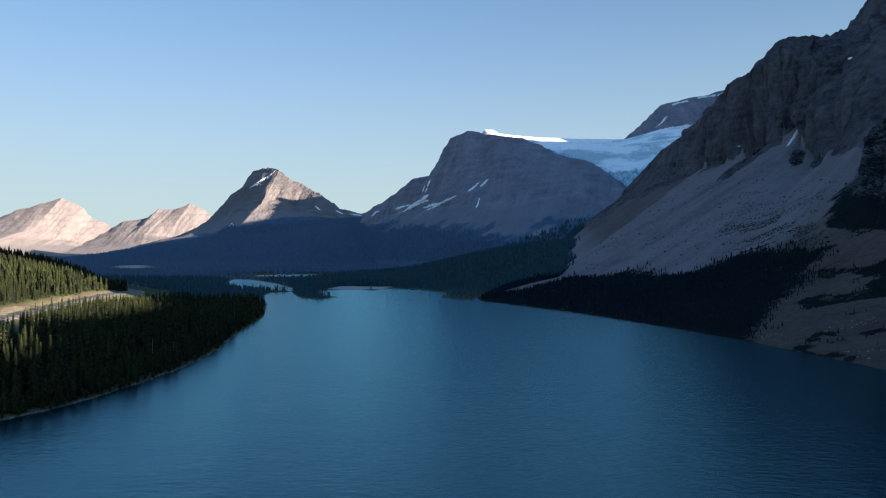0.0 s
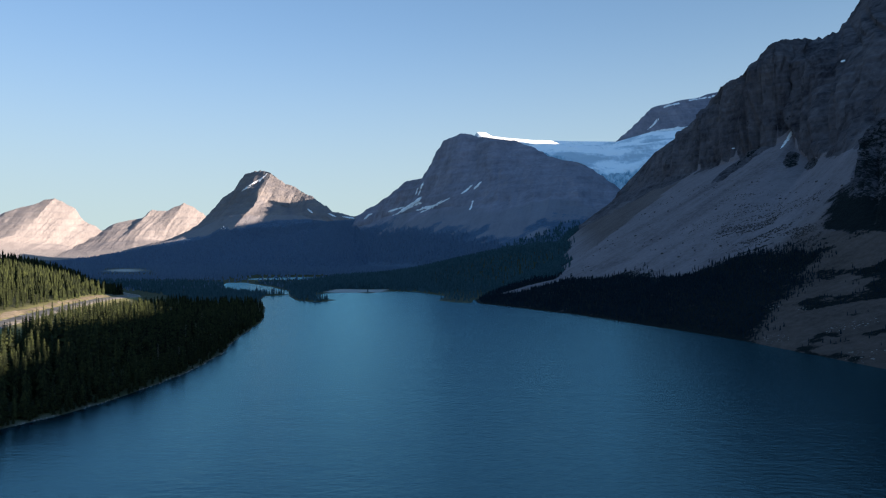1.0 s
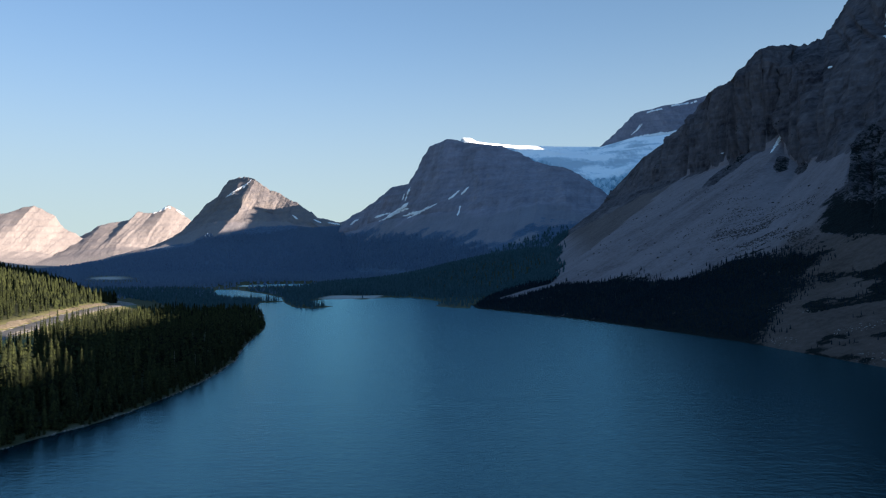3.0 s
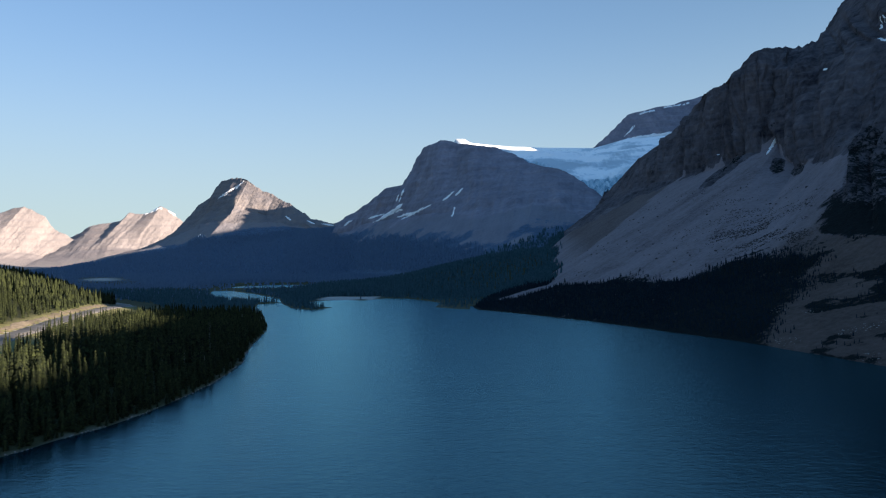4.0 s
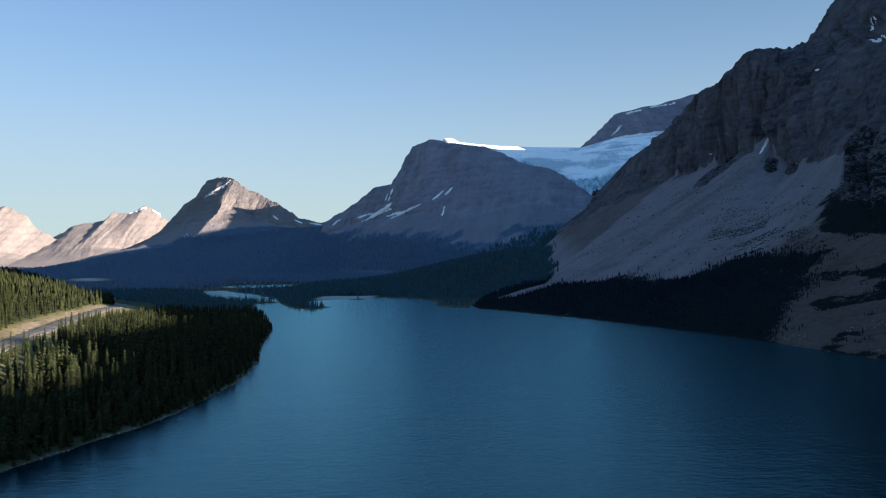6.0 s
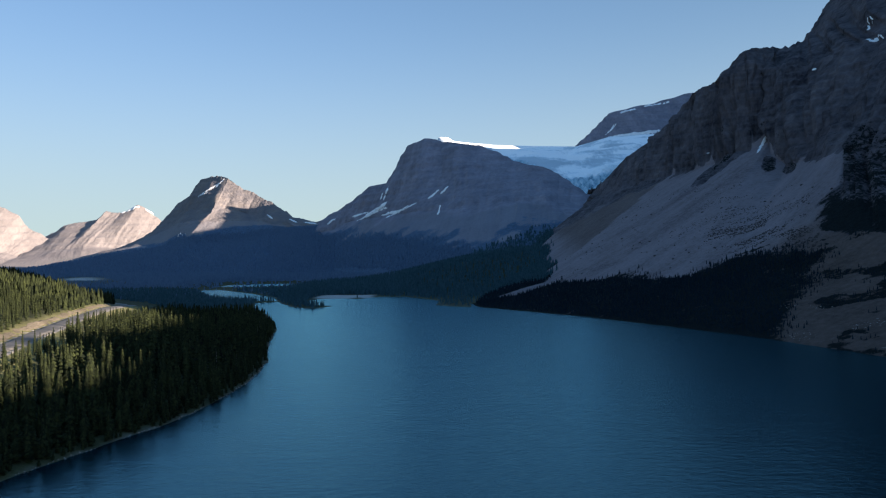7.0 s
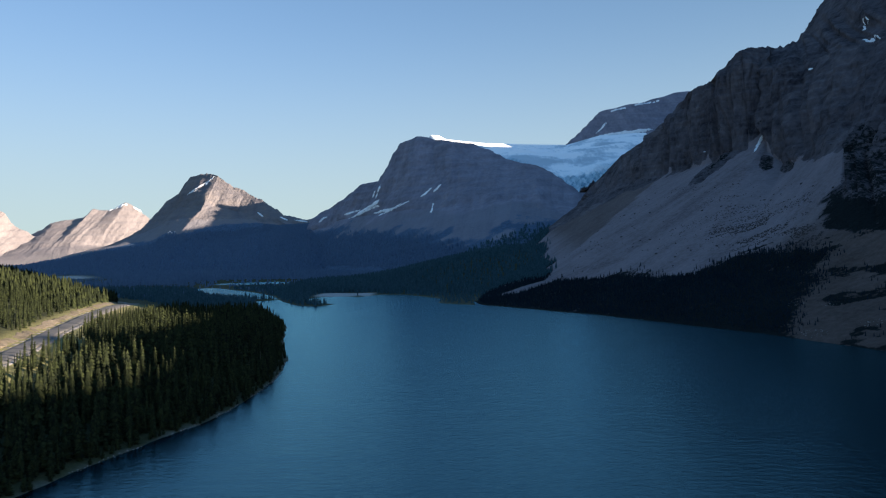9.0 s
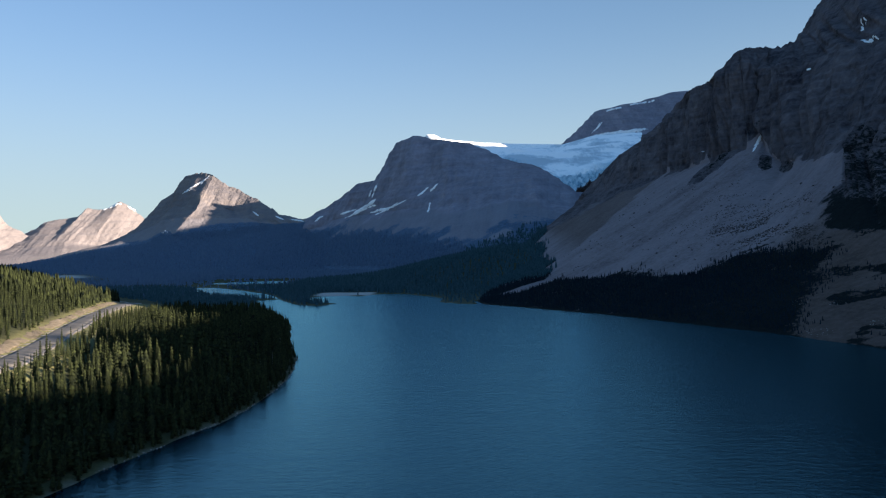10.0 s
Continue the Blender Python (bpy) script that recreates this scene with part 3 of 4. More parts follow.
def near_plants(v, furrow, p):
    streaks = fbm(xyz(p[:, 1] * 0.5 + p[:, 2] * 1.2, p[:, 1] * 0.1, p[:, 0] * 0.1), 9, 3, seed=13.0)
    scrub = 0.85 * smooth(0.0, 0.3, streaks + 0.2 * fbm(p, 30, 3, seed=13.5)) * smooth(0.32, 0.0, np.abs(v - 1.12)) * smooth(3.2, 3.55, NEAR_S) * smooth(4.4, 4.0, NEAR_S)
    # crag: plant tone spread upward to stand in for cliff shadow as well
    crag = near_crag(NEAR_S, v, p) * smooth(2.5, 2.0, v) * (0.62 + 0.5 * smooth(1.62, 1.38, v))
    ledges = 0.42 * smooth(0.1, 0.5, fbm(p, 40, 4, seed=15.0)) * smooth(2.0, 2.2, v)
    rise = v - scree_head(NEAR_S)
    # foot, knolls and spur are darkened through this same mask
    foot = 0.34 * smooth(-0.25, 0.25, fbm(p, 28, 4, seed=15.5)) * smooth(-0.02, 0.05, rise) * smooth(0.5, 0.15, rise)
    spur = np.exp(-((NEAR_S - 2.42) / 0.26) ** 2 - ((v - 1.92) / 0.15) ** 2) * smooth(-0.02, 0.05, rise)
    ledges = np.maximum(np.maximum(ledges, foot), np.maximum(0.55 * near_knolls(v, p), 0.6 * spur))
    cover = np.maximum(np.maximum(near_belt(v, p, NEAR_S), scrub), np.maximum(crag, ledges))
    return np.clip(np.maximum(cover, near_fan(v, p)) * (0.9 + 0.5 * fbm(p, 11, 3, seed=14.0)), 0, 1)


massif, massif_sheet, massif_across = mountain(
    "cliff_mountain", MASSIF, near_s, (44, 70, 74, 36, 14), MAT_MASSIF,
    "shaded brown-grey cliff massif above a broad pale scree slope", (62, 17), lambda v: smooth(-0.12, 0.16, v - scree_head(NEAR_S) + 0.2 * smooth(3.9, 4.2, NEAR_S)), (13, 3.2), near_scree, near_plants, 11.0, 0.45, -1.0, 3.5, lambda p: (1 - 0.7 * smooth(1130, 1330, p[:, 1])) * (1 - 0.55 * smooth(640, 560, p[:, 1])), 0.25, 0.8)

soil = smooth(590, 460, massif_sheet[..., 1].ravel() + 60 * fbm(massif_sheet.reshape(-1, 3), 70, 3)) * smooth(1.9, 1.3, massif_across.ravel())
debris = 0.75 * smooth(0.05, -0.05, NEAR_S - 1.08 - 0.72 * (2.01 - massif_across.ravel()) + 0.1 * fbm(massif_sheet.reshape(-1, 3), 25, 4, seed=2.9)) * smooth(1.08, 1.3, massif_across.ravel())
attribute(massif.data, "soil", np.maximum(soil, debris))


def central_trees(p):
    """How far up the central mountain the forest reaches."""
    return np.interp(p[:, 0], [-620, -380, -150, 40, 130, 300], [0.82, 0.72, 0.52, 0.4, 0.48, 0.9]) - 0.3 * fbm(p, 180, 4)


CENTRAL_FOOT = [(0, -700, 2500, 10), (1, -400, 2150, 10), (2, -200, 1750, 10), (3, -43, 1450, 5), (4, 71, 1330, 10), (5, 260, 1300, 30), (6, 450, 1420, 30)]
CENTRAL_SHOULDER = [(0, -542, 2700, 140), (1, -362, 2520, 184), (2, -137, 2115, 184), (3, 17, 1891, 179), (4, 146, 1760, 177), (5, 320, 1680, 130), (6, 520, 1780, 130)]
CENTRAL_CREST = [(0, -537, 2805, 196), (0.5, -398, 2635, 253), (0.9, -303, 2550, 308), (1.1, -238, 2508, 316), (1.3, -203, 2465, 366), (1.6, -160, 2422, 434), (2, -101, 2397, 452), (2.15, -62, 2388, 449), (2.3, -37, 2377, 436),
     (2.6, 5, 2295, 419), (3, 78, 2297, 411), (3.4, 139, 2246, 378), (3.8, 190, 2138, 330), (4.1, 222, 2048, 311), (4.4, 272, 2000, 291), (4.7, 307, 1930, 251), (5, 343, 1880, 210), (6, 560, 1980, 195)]
CENTRAL_BACK = [(0, -513, 3145, 58), (2, 14, 2762, 330), (3, 227, 2562, 297), (4, 386, 2320, 176), (5, 470, 2000, 60), (6, 700, 2150, 40)]
CENTRAL = [CENTRAL_FOOT, CENTRAL_SHOULDER, CENTRAL_CREST, CENTRAL_BACK]
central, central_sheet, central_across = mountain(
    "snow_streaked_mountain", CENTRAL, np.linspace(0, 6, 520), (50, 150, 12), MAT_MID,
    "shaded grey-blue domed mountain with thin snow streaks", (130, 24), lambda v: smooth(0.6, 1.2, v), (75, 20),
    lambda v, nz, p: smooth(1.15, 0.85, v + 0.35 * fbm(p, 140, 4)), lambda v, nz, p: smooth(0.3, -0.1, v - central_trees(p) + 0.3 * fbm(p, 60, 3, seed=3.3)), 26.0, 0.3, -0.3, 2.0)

PYRAMID_FOOT = [(0, -1850, 2300, -4), (1, -1400, 2350, -4), (2, -1000, 2250, -4), (3, -560, 1950, -4), (4, -400, 2000, -4), (5, -190, 2300, -4)]
PYRAMID_TREELINE = [(0, -1709, 2626, 10), (0.5, -1560, 2900, 55), (1, -1493, 3160, 104), (1.3, -1430, 3230, 124), (1.65, -1320, 3180, 126), (2.05, -1162, 3000, 129), (2.5, -962, 2992, 128), (3, -742, 2992, 166), (4, -536, 2758, 172), (5, -240, 2850, 130)]
PYRAMID_FACE = [(0, -1830, 2975, 14), (1, -1553, 3570, 156), (1.45, -1379, 3580, 272), (1.75, -1298, 3501, 311), (2.05, -1110, 3230, 270), (2.4, -1075, 3311, 295), (2.8, -966, 3311, 268), (3.3, -780, 3112, 218), (4, -538, 2805, 184), (5, -250, 2960, 140)]
PYRAMID_CREST = [(0, -2128, 3655, 17), (0.6, -1746, 3910, 140), (1, -1591, 3808, 238), (1.3, -1469, 3780, 357), (1.5, -1384, 3720, 397), (1.7, -1294, 3640, 471), (1.9, -1195, 3560, 478), (2.1, -1108, 3485, 457),
     (2.4, -1045, 3442, 409), (2.8, -949, 3400, 367), (3.2, -845, 3315, 313), (3.6, -714, 3145, 239), (4, -547, 2907, 199), (5, -250, 3060, 150)]
PYRAMID_BACK = [(0, -2128, 4100, -5), (2, -1110, 4100, -5), (4, -430, 3500, -5), (5, -100, 3600, -5)]
PYRAMID = [PYRAMID_FOOT, PYRAMID_TREELINE, PYRAMID_FACE, PYRAMID_CREST, PYRAMID_BACK]
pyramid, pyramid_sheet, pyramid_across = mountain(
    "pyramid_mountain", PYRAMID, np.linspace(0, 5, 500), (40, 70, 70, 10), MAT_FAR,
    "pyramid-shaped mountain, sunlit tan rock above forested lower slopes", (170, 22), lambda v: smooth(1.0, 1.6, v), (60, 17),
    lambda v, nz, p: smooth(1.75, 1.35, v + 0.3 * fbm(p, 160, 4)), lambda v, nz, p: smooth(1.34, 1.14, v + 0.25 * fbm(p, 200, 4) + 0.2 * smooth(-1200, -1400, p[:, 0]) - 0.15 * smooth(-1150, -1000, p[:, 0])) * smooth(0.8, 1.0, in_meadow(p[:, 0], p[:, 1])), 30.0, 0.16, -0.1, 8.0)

WEST_PEAK_FOOT = [(0, -4246, 4250, 0), (5, -2712, 4250, 0)]
WEST_PEAK_SHOULDER = [(0, -3776, 4500, 128), (2, -3187, 4500, 184), (5, -2820, 4667, 95)]
WEST_PEAK_CREST = [(0, -3751, 4790, 276), (0.56, -3578, 4790, 304), (1.11, -3407, 4790, 378), (1.67, -3241, 4790, 415), (2.22, -3086, 4790, 455), (2.5, -3055, 4790, 434), (2.78, -3020, 4790, 420), (3.33, -2934, 4790, 374), (3.6, -2900, 4790, 322), (3.89, -2872, 4790, 288), (4.44, -2790, 4790, 250), (5, -2626, 4790, 140)]
WEST_PEAK_BACK = [(0, -3501, 5047, 0), (5, -2574, 5047, 0)]
WEST_PEAK = [WEST_PEAK_FOOT, WEST_PEAK_SHOULDER, WEST_PEAK_CREST, WEST_PEAK_BACK]
mountain("broad_mountain", WEST_PEAK, np.linspace(0, 5, 260), (20, 90, 8), MAT_PALE_ROCK, "far broad mountain of pale pinkish sunlit rock",
         (150, 11), lambda v: smooth(0.3, 1.0, v), (90, 12), lambda v, nz, p: smooth(0.9, 0.4, v + 0.3 * fbm(p, 160, 4)), lambda v, nz, p: smooth(0.3, 0.1, v), 45.0, 0.3, 0.35, 6.0)
SNOWY_PEAK_FOOT = [(0, -2869, 4250, 0), (6, -1675, 4250, 0)]
SNOWY_PEAK_SHOULDER = [(0, -2842, 4611, 95), (3, -2409, 4611, 162), (6, -1976, 4722, 128)]
SNOWY_PEAK_CREST = [(0, -2870, 4885, 205), (0.67, -2763, 4885, 258), (1.2, -2652, 4885, 322), (1.8, -2502, 4885, 336), (2.1, -2457, 4885, 342), (2.5, -2386, 4885, 410), (2.75, -2350, 4885, 396), (3.2, -2283, 4885, 388), (4, -2164, 4885, 446), (4.4, -2106, 4885, 416), (5, -2033, 4885, 356), (6, -1919, 4885, 250)]
SNOWY_PEAK_BACK = [(0, -2677, 5098, 0), (6, -1750, 5098, 0)]
SNOWY_PEAK = [SNOWY_PEAK_FOOT, SNOWY_PEAK_SHOULDER, SNOWY_PEAK_CREST, SNOWY_PEAK_BACK]
snowy, snowy_sheet, snowy_across = mountain(
    "snowcapped_mountain", SNOWY_PEAK, np.linspace(0, 6, 260), (20, 90, 8), MAT_PALE_ROCK, "far sunlit mountain with a small white snowcap",
    (140, 11), lambda v: smooth(0.3, 1.0, v), (90, 12), lambda v, nz, p: smooth(0.9, 0.4, v + 0.3 * fbm(p, 160, 4)), lambda v, nz, p: smooth(0.3, 0.1, v), 45.0, 0.3, 0.35, 6.0)

UPPER_RIDGE_FOOT = [(0, 500, 3000, 300), (5, 1250, 2800, 400)]
UPPER_RIDGE_CREST = [(0, 553, 3150, 538), (1, 627, 3200, 601), (2, 729, 3250, 700), (3, 820, 3250, 724), (4, 963, 3300, 758), (5, 1094, 3300, 795), (6, 1500, 3350, 860)]
UPPER_RIDGE_BACK = [(0, 600, 3700, 200), (6, 1500, 3800, 300)]
UPPER_RIDGE = [UPPER_RIDGE_FOOT, UPPER_RIDGE_CREST, UPPER_RIDGE_BACK]
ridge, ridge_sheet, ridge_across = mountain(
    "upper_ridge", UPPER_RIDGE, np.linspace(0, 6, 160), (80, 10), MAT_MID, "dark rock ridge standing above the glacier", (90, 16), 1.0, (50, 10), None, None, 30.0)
# Unseen ridge, added; its crest heights are set by the shadows it must cast.
RIDGE_NEAR = [(0, 600, -498, 226), (0.3, 600, -218, 203), (0.5, 600, -180, 196), (0.7, 600, -157, 190), (0.9, 600, -145, 187), (1.1, 600, -126, 184), (1.3, 600, -104, 186), (1.5, 600, -82, 197), (1.7, 600, -60, 206), (1.9, 600, -38, 197), (2.2, 600, 4, 195), (2.5, 600, 64, 198), (2.7, 600, 109, 204), (2.9, 600, 144, 207), (3.05, 600, 161, 271), (3.5, 600, 185, 354)]
RIDGE_FAR = [(4, 610, 338, 498), (4.6, 640, 702, 560), (5.2, 760, 1000, 650), (5.8, 900, 1400, 690), (6.4, 1000, 1800, 735), (7.0, 1080, 1935, 736), (7.60, 1119, 2020, 718), (8.08, 1139, 2064, 708), (8.56, 1164, 2118, 708), (9.04, 1180, 2153, 715), (9.52, 1206, 2210, 745), (10.00, 1232, 2267, 780), (10.48, 1260, 2327, 797), (10.96, 1273, 2356, 789), (11.44, 1286, 2383, 776), (11.92, 1318, 2452, 756), (12.40, 1341, 2503, 746), (13.0, 1357, 2538, 849), (13.6, 1370, 2565, 909), (14.2, 1445, 2728, 935), (14.8, 1737, 3364, 938)]
RIDGE_CREST = RIDGE_NEAR + RIDGE_FAR
SHADOW_RIDGE = [[(k, x - 110 - 0.25 * z, y + 30, 0) for k, x, y, z in RIDGE_CREST], RIDGE_CREST, [(k, x + 150 + 1.2 * z, y - 150, -5) for k, x, y, z in RIDGE_CREST]]
mountain("shadow_ridge", SHADOW_RIDGE, np.concatenate([np.linspace(0, 3, 120, endpoint=False), np.linspace(3, 14.8, 300)]), (40, 16), MAT_MID, "unseen high rock ridge added to cast shadow over lake and slopes", (90, 4), 1.0, (50, 3))


# ---- snow patches ----
def snow_patch(owner, sheet, centre, half_length, half_width, lean, lift=1.6):
    """Old snow lying on a mountain's sheet; lean: degrees by which it climbs towards the east."""
    d = sheet - np.array(centre)
    half_length, half_width = 1.25 * half_length, 0.6 * half_width
    c, sn = math.cos(radians(lean)), math.sin(radians(lean))
    away = math.hypot(centre[0] + 20, centre[1])
    wide = (d[..., 0] * centre[1] - d[..., 1] * (centre[0] + 20)) / away      # across the slope, as seen from the lake
    a, b = (wide * c + d[..., 2] * sn) / half_length, (d[..., 2] * c - wide * sn) / half_width
    inside = 1 - np.sqrt(a * a + b * b)
    inside[np.hypot(d[..., 0], d[..., 1]) > 5 * half_length] = -9
    near_ = inside > -0.8
    inside[near_] += 1.15 * fbm(sheet[near_], half_width * 2.6, 4, seed=2.0)
    cell = np.maximum.reduce([inside[:-1, :-1], inside[1:, :-1], inside[1:, 1:], inside[:-1, 1:]]) > 0
    if not cell.any():
        return
    middle = np.maximum.reduce([inside[:-1, :-1], inside[1:, :-1], inside[1:, 1:], inside[:-1, 1:]])
    todo = [np.unravel_index(np.argmax(middle), middle.shape)]
    whole = np.zeros_like(cell)
    while todo:                                   # the one piece round the thickest place
        i, j = todo.pop()
        if 0 <= i < cell.shape[0] and 0 <= j < cell.shape[1] and cell[i, j] and not whole[i, j]:
            whole[i, j] = True
            todo += [(i + 1, j), (i - 1, j), (i, j + 1), (i, j - 1)]
    faces = grid_faces(*inside.shape)[whole.ravel()]
    used, faces = np.unique(faces, return_inverse=True)
    up = normals(sheet).reshape(-1, 3)[used] * (lift * np.clip(inside.ravel()[used] * 4, -0.4, 1))[:, None]
    part("snow_patch", mesh_of("snow_patch", sheet.reshape(-1, 3)[used] + up, faces.reshape(-1, 4), MAT_SNOW), owner, "patch of old white snow")


def on_bearing(sheet, row):
    """The place on a mountain's sheet that lies on the bearing of row's place as seen from over the lake, and how much farther off it is."""
    ray = sheet - np.array((-20, 0, 45))
    reach = np.linalg.norm(ray, axis=-1)
    aim = Vector((row[0] + 20, row[1], row[2] - 45))
    off = 1 - (ray @ np.array(aim.normalized())) / reach
    spot = np.argmin((off + 1e-9 * reach).ravel())
    return tuple(sheet.reshape(-1, 3)[spot]), reach.ravel()[spot] / aim.length


def patches(owner, sheet, rows, lift):
    for row in rows:
        spot, size = on_bearing(sheet, row)
        snow_patch(owner, sheet, spot, row[3] * size, row[4] * size, row[5], lift)


patches(central, central_sheet, ((-377, 2790, 222, 28, 6, 15), (-317, 2697, 228, 22, 8, 25), (-271, 2626, 246, 26, 10, 35), (-230, 2515, 211, 28, 7, 5), (-183, 2418, 215, 15, 4, 30),
            (-73, 2328, 258, 19, 4.5, 40), (-41, 2294, 264, 17, 5, 45), (-54, 2165, 193, 13, 3.5, 75), (-268, 2723, 297, 22, 4, 70), (-548, 3102, 211, 12, 4, 35),
            (-287, 2400, 201, 40, 5.5, 18), (-216, 2400, 196, 15, 3, 20), (-154, 2400, 226, 15, 2.6, 25), (-250, 2400, 258, 13, 2.4, 76), (-419, 2400, 180, 9, 3, 25)), 1.6)
patches(pyramid, pyramid_sheet, ((-783, 3000, 235, 12, 5, -45), (-663, 2907, 209, 18, 4, -30), (-588, 2882, 198, 20, 3.5, -15), (-1134, 3304, 392, 44, 3.6, 32), (-1090, 3296, 410, 30, 3.2, 48), (-1175, 3350, 372, 26, 2.4, 22)), 2.5)
patches(massif, massif_sheet, ((363, 872, 188, 18, 2.2, 66), (326, 965, 184, 8, 0.9, 50), (432, 768, 278, 2.2, 1.3, 0), (473, 832, 320, 11, 1.2, 80), (414, 851, 268, 2, 1.4, 0), (432, 757, 274, 5, 1.6, -10)), 0.7)
patches(snowy, snowy_sheet, ((-2190, 4826, 418, 54, 24, 14), (-2060, 4826, 395, 22, 9, -30)), 3.0)
patches(ridge, ridge_sheet, ((729, 3183, 622, 26, 6, 50), (815, 3236, 713, 34, 6, 15), (958, 3286, 747, 44, 5, 10), (761, 3130, 579, 60, 13, 8), (840, 3116, 583, 60, 13, 8)), 2.0)


# ---- glacier ----
GLACIER_SNOUT = [(0, 0, 2740, 470), (1, 130, 2540, 400), (2, 240, 2250, 310), (3, 340, 2050, 215), (3.4, 379, 2050, 220), (4, 450, 2100, 262), (5, 650, 2300, 340)]
GLACIER_ICEFALL = [(0, -20, 2790, 500), (1, 150, 2700, 462), (2, 290, 2550, 425), (3, 400, 2500, 400), (4, 560, 2550, 425), (5, 760, 2650, 470)]
GLACIER_BROW = [(0, -30, 2830, 508), (1, 165, 2900, 480), (2, 325, 2965, 493), (3, 530, 3060, 510), (4, 650, 2900, 520), (5, 840, 2900, 540)]
GLACIER_HEAD = [(0, -72, 2880, 512), (0.14, -55, 2880, 542), (0.3, -22, 2880, 541), (0.42, 5, 2885, 526), (0.6, 60, 2905, 521), (1, 173, 2950, 517), (2, 335, 3020, 521), (3, 552, 3130, 533), (4, 705, 3160, 578), (5, 880, 3200, 600)]
GLACIER = [GLACIER_SNOUT, GLACIER_ICEFALL, GLACIER_BROW, GLACIER_HEAD]
g_s = np.linspace(0, 5, 240)
g_sheet, g_across = loft(GLACIER, g_s, (70, 40, 30))
gf = g_sheet.reshape(-1, 3)
g_out = gf.copy()
g_out[:, 2] += (fbm(xyz(gf[:, 0] * 1.6, gf[:, 1] * 0.5, gf[:, 2] * 0.3), 24, 4, True, seed=5.0) * 22 * smooth(0.6, 0.2, g_across.ravel()) + fbm(gf, 90, 3) * 6) * smooth(3.0, 2.6, g_across.ravel())
g_out[:, 2] += 9 * (smooth(0.3, 0.7, np.mod(gf[:, 2] / 24 + fbm(gf, 120, 3, seed=7.0), 1)) - 0.5) * smooth(0.5, 1.0, g_across.ravel()) * smooth(2.2, 1.9, g_across.ravel())
firn = smooth(0.2, 0.5, g_across.ravel() + 0.4 * fbm(xyz(gf[:, 0] * 0.5, gf[:, 1], gf[:, 2] * 3), 130, 4, seed=6.1)).reshape(g_across.shape)
g_out = g_out.reshape(g_sheet.shape)
glacier = tagged(new("glacier"), "pale blue hanging glacier with crevassed ice below smooth snow", "glacier")
for name, lo, hi, label in (("icefall", 0, 43, "broken blue ice of the glacier tongue"), ("snowfield", 42, 111, "smooth pale snowfield above the ice"), ("snow_crest", 110, 140, "smooth snow along the top of the glacier")):
    piece = mesh_of(name, g_out[:, lo:hi].reshape(-1, 3), grid_faces(len(g_s), hi - lo), MAT_ICE)
    attribute(piece, "firn", firn[:, lo:hi])
    part(name, piece, glacier, label)


# ---- trees ----
def conifer(levels, fans, seed, core=6, fold=True):
    """Crown of a slim spruce, 1 high and about 0.26 wide: whorls of drooping boughs round a core."""
    rng = np.random.default_rng(seed)
    v, f = [], []
    z0 = 0.06
    ring = [(0.045 * math.cos(k * 2 * math.pi / core), 0.045 * math.sin(k * 2 * math.pi / core), z0 + 0.04) for k in range(core)]
    v += ring + [(0, 0, 0.98)]
    f += [(k, (k + 1) % core, core) for k in range(core)]
    for k in range(levels):
        h = z0 + (0.97 - z0) * (k / levels) ** 0.92
        r = 0.115 * (1 - (h - z0) / (1 - z0)) ** 0.75 + 0.008
        if k < 2:
            r *= 0.8
        turn = rng.random() * 6.28
        n = max(4, int(fans * (0.6 + 0.4 * (1 - h))))
        for j in range(n):
            a = turn + (j + 0.35 * (rng.random() - 0.5)) * 2 * math.pi / n
            q = r * (0.65 + 0.6 * rng.random())
            top, drop = h + 0.012 + 0.02 * rng.random(), q * (0.35 + 0.4 * rng.random())
            w = 2.0 * math.pi * q / n * 0.42 + 0.006
            c, s = math.cos(a), math.sin(a)
            m = 0.62 * q
            b = len(v)
            v += [(0.01 * c, 0.01 * s, top + 0.25 * r), (m * c - w * s, m * s + w * c, h - 0.6 * drop), (q * c, q * s, h - drop), (m * c + w * s, m * s - w * c, h - 0.6 * drop)]
            f += [(b, b + 1, b + 2), (b, b + 2, b + 3)]
    return np.array(v), np.array(f)


def spire(tiers, sides, seed):
    """A far spruce: a few ragged skirts one above the other, 1 high."""
    rng = np.random.default_rng(seed)
    v, f = [], []
    for k in range(tiers):
        lo, hi = 0.9 * k / tiers, min(1.0, 0.9 * (k + 1) / tiers + 0.22)
        r = 0.15 * (1 - lo) ** 0.8 + 0.01
        b, turn = len(v), rng.random() * 6
        for j in range(sides):
            q = r * (0.65 + 0.6 * rng.random())
            v.append((q * math.cos(turn + j * 6.2832 / sides), q * math.sin(turn + j * 6.2832 / sides), lo + 0.06 * (rng.random() - 0.5) - (0.03 if k == 0 else 0)))
        v.append((0.01 * (rng.random() - 0.5), 0.01 * (rng.random() - 0.5), hi if k < tiers - 1 else 1.0))
        f += [(b + j, b + (j + 1) % sides, b + sides) for j in range(sides)]
    return np.array(v), np.array(f)


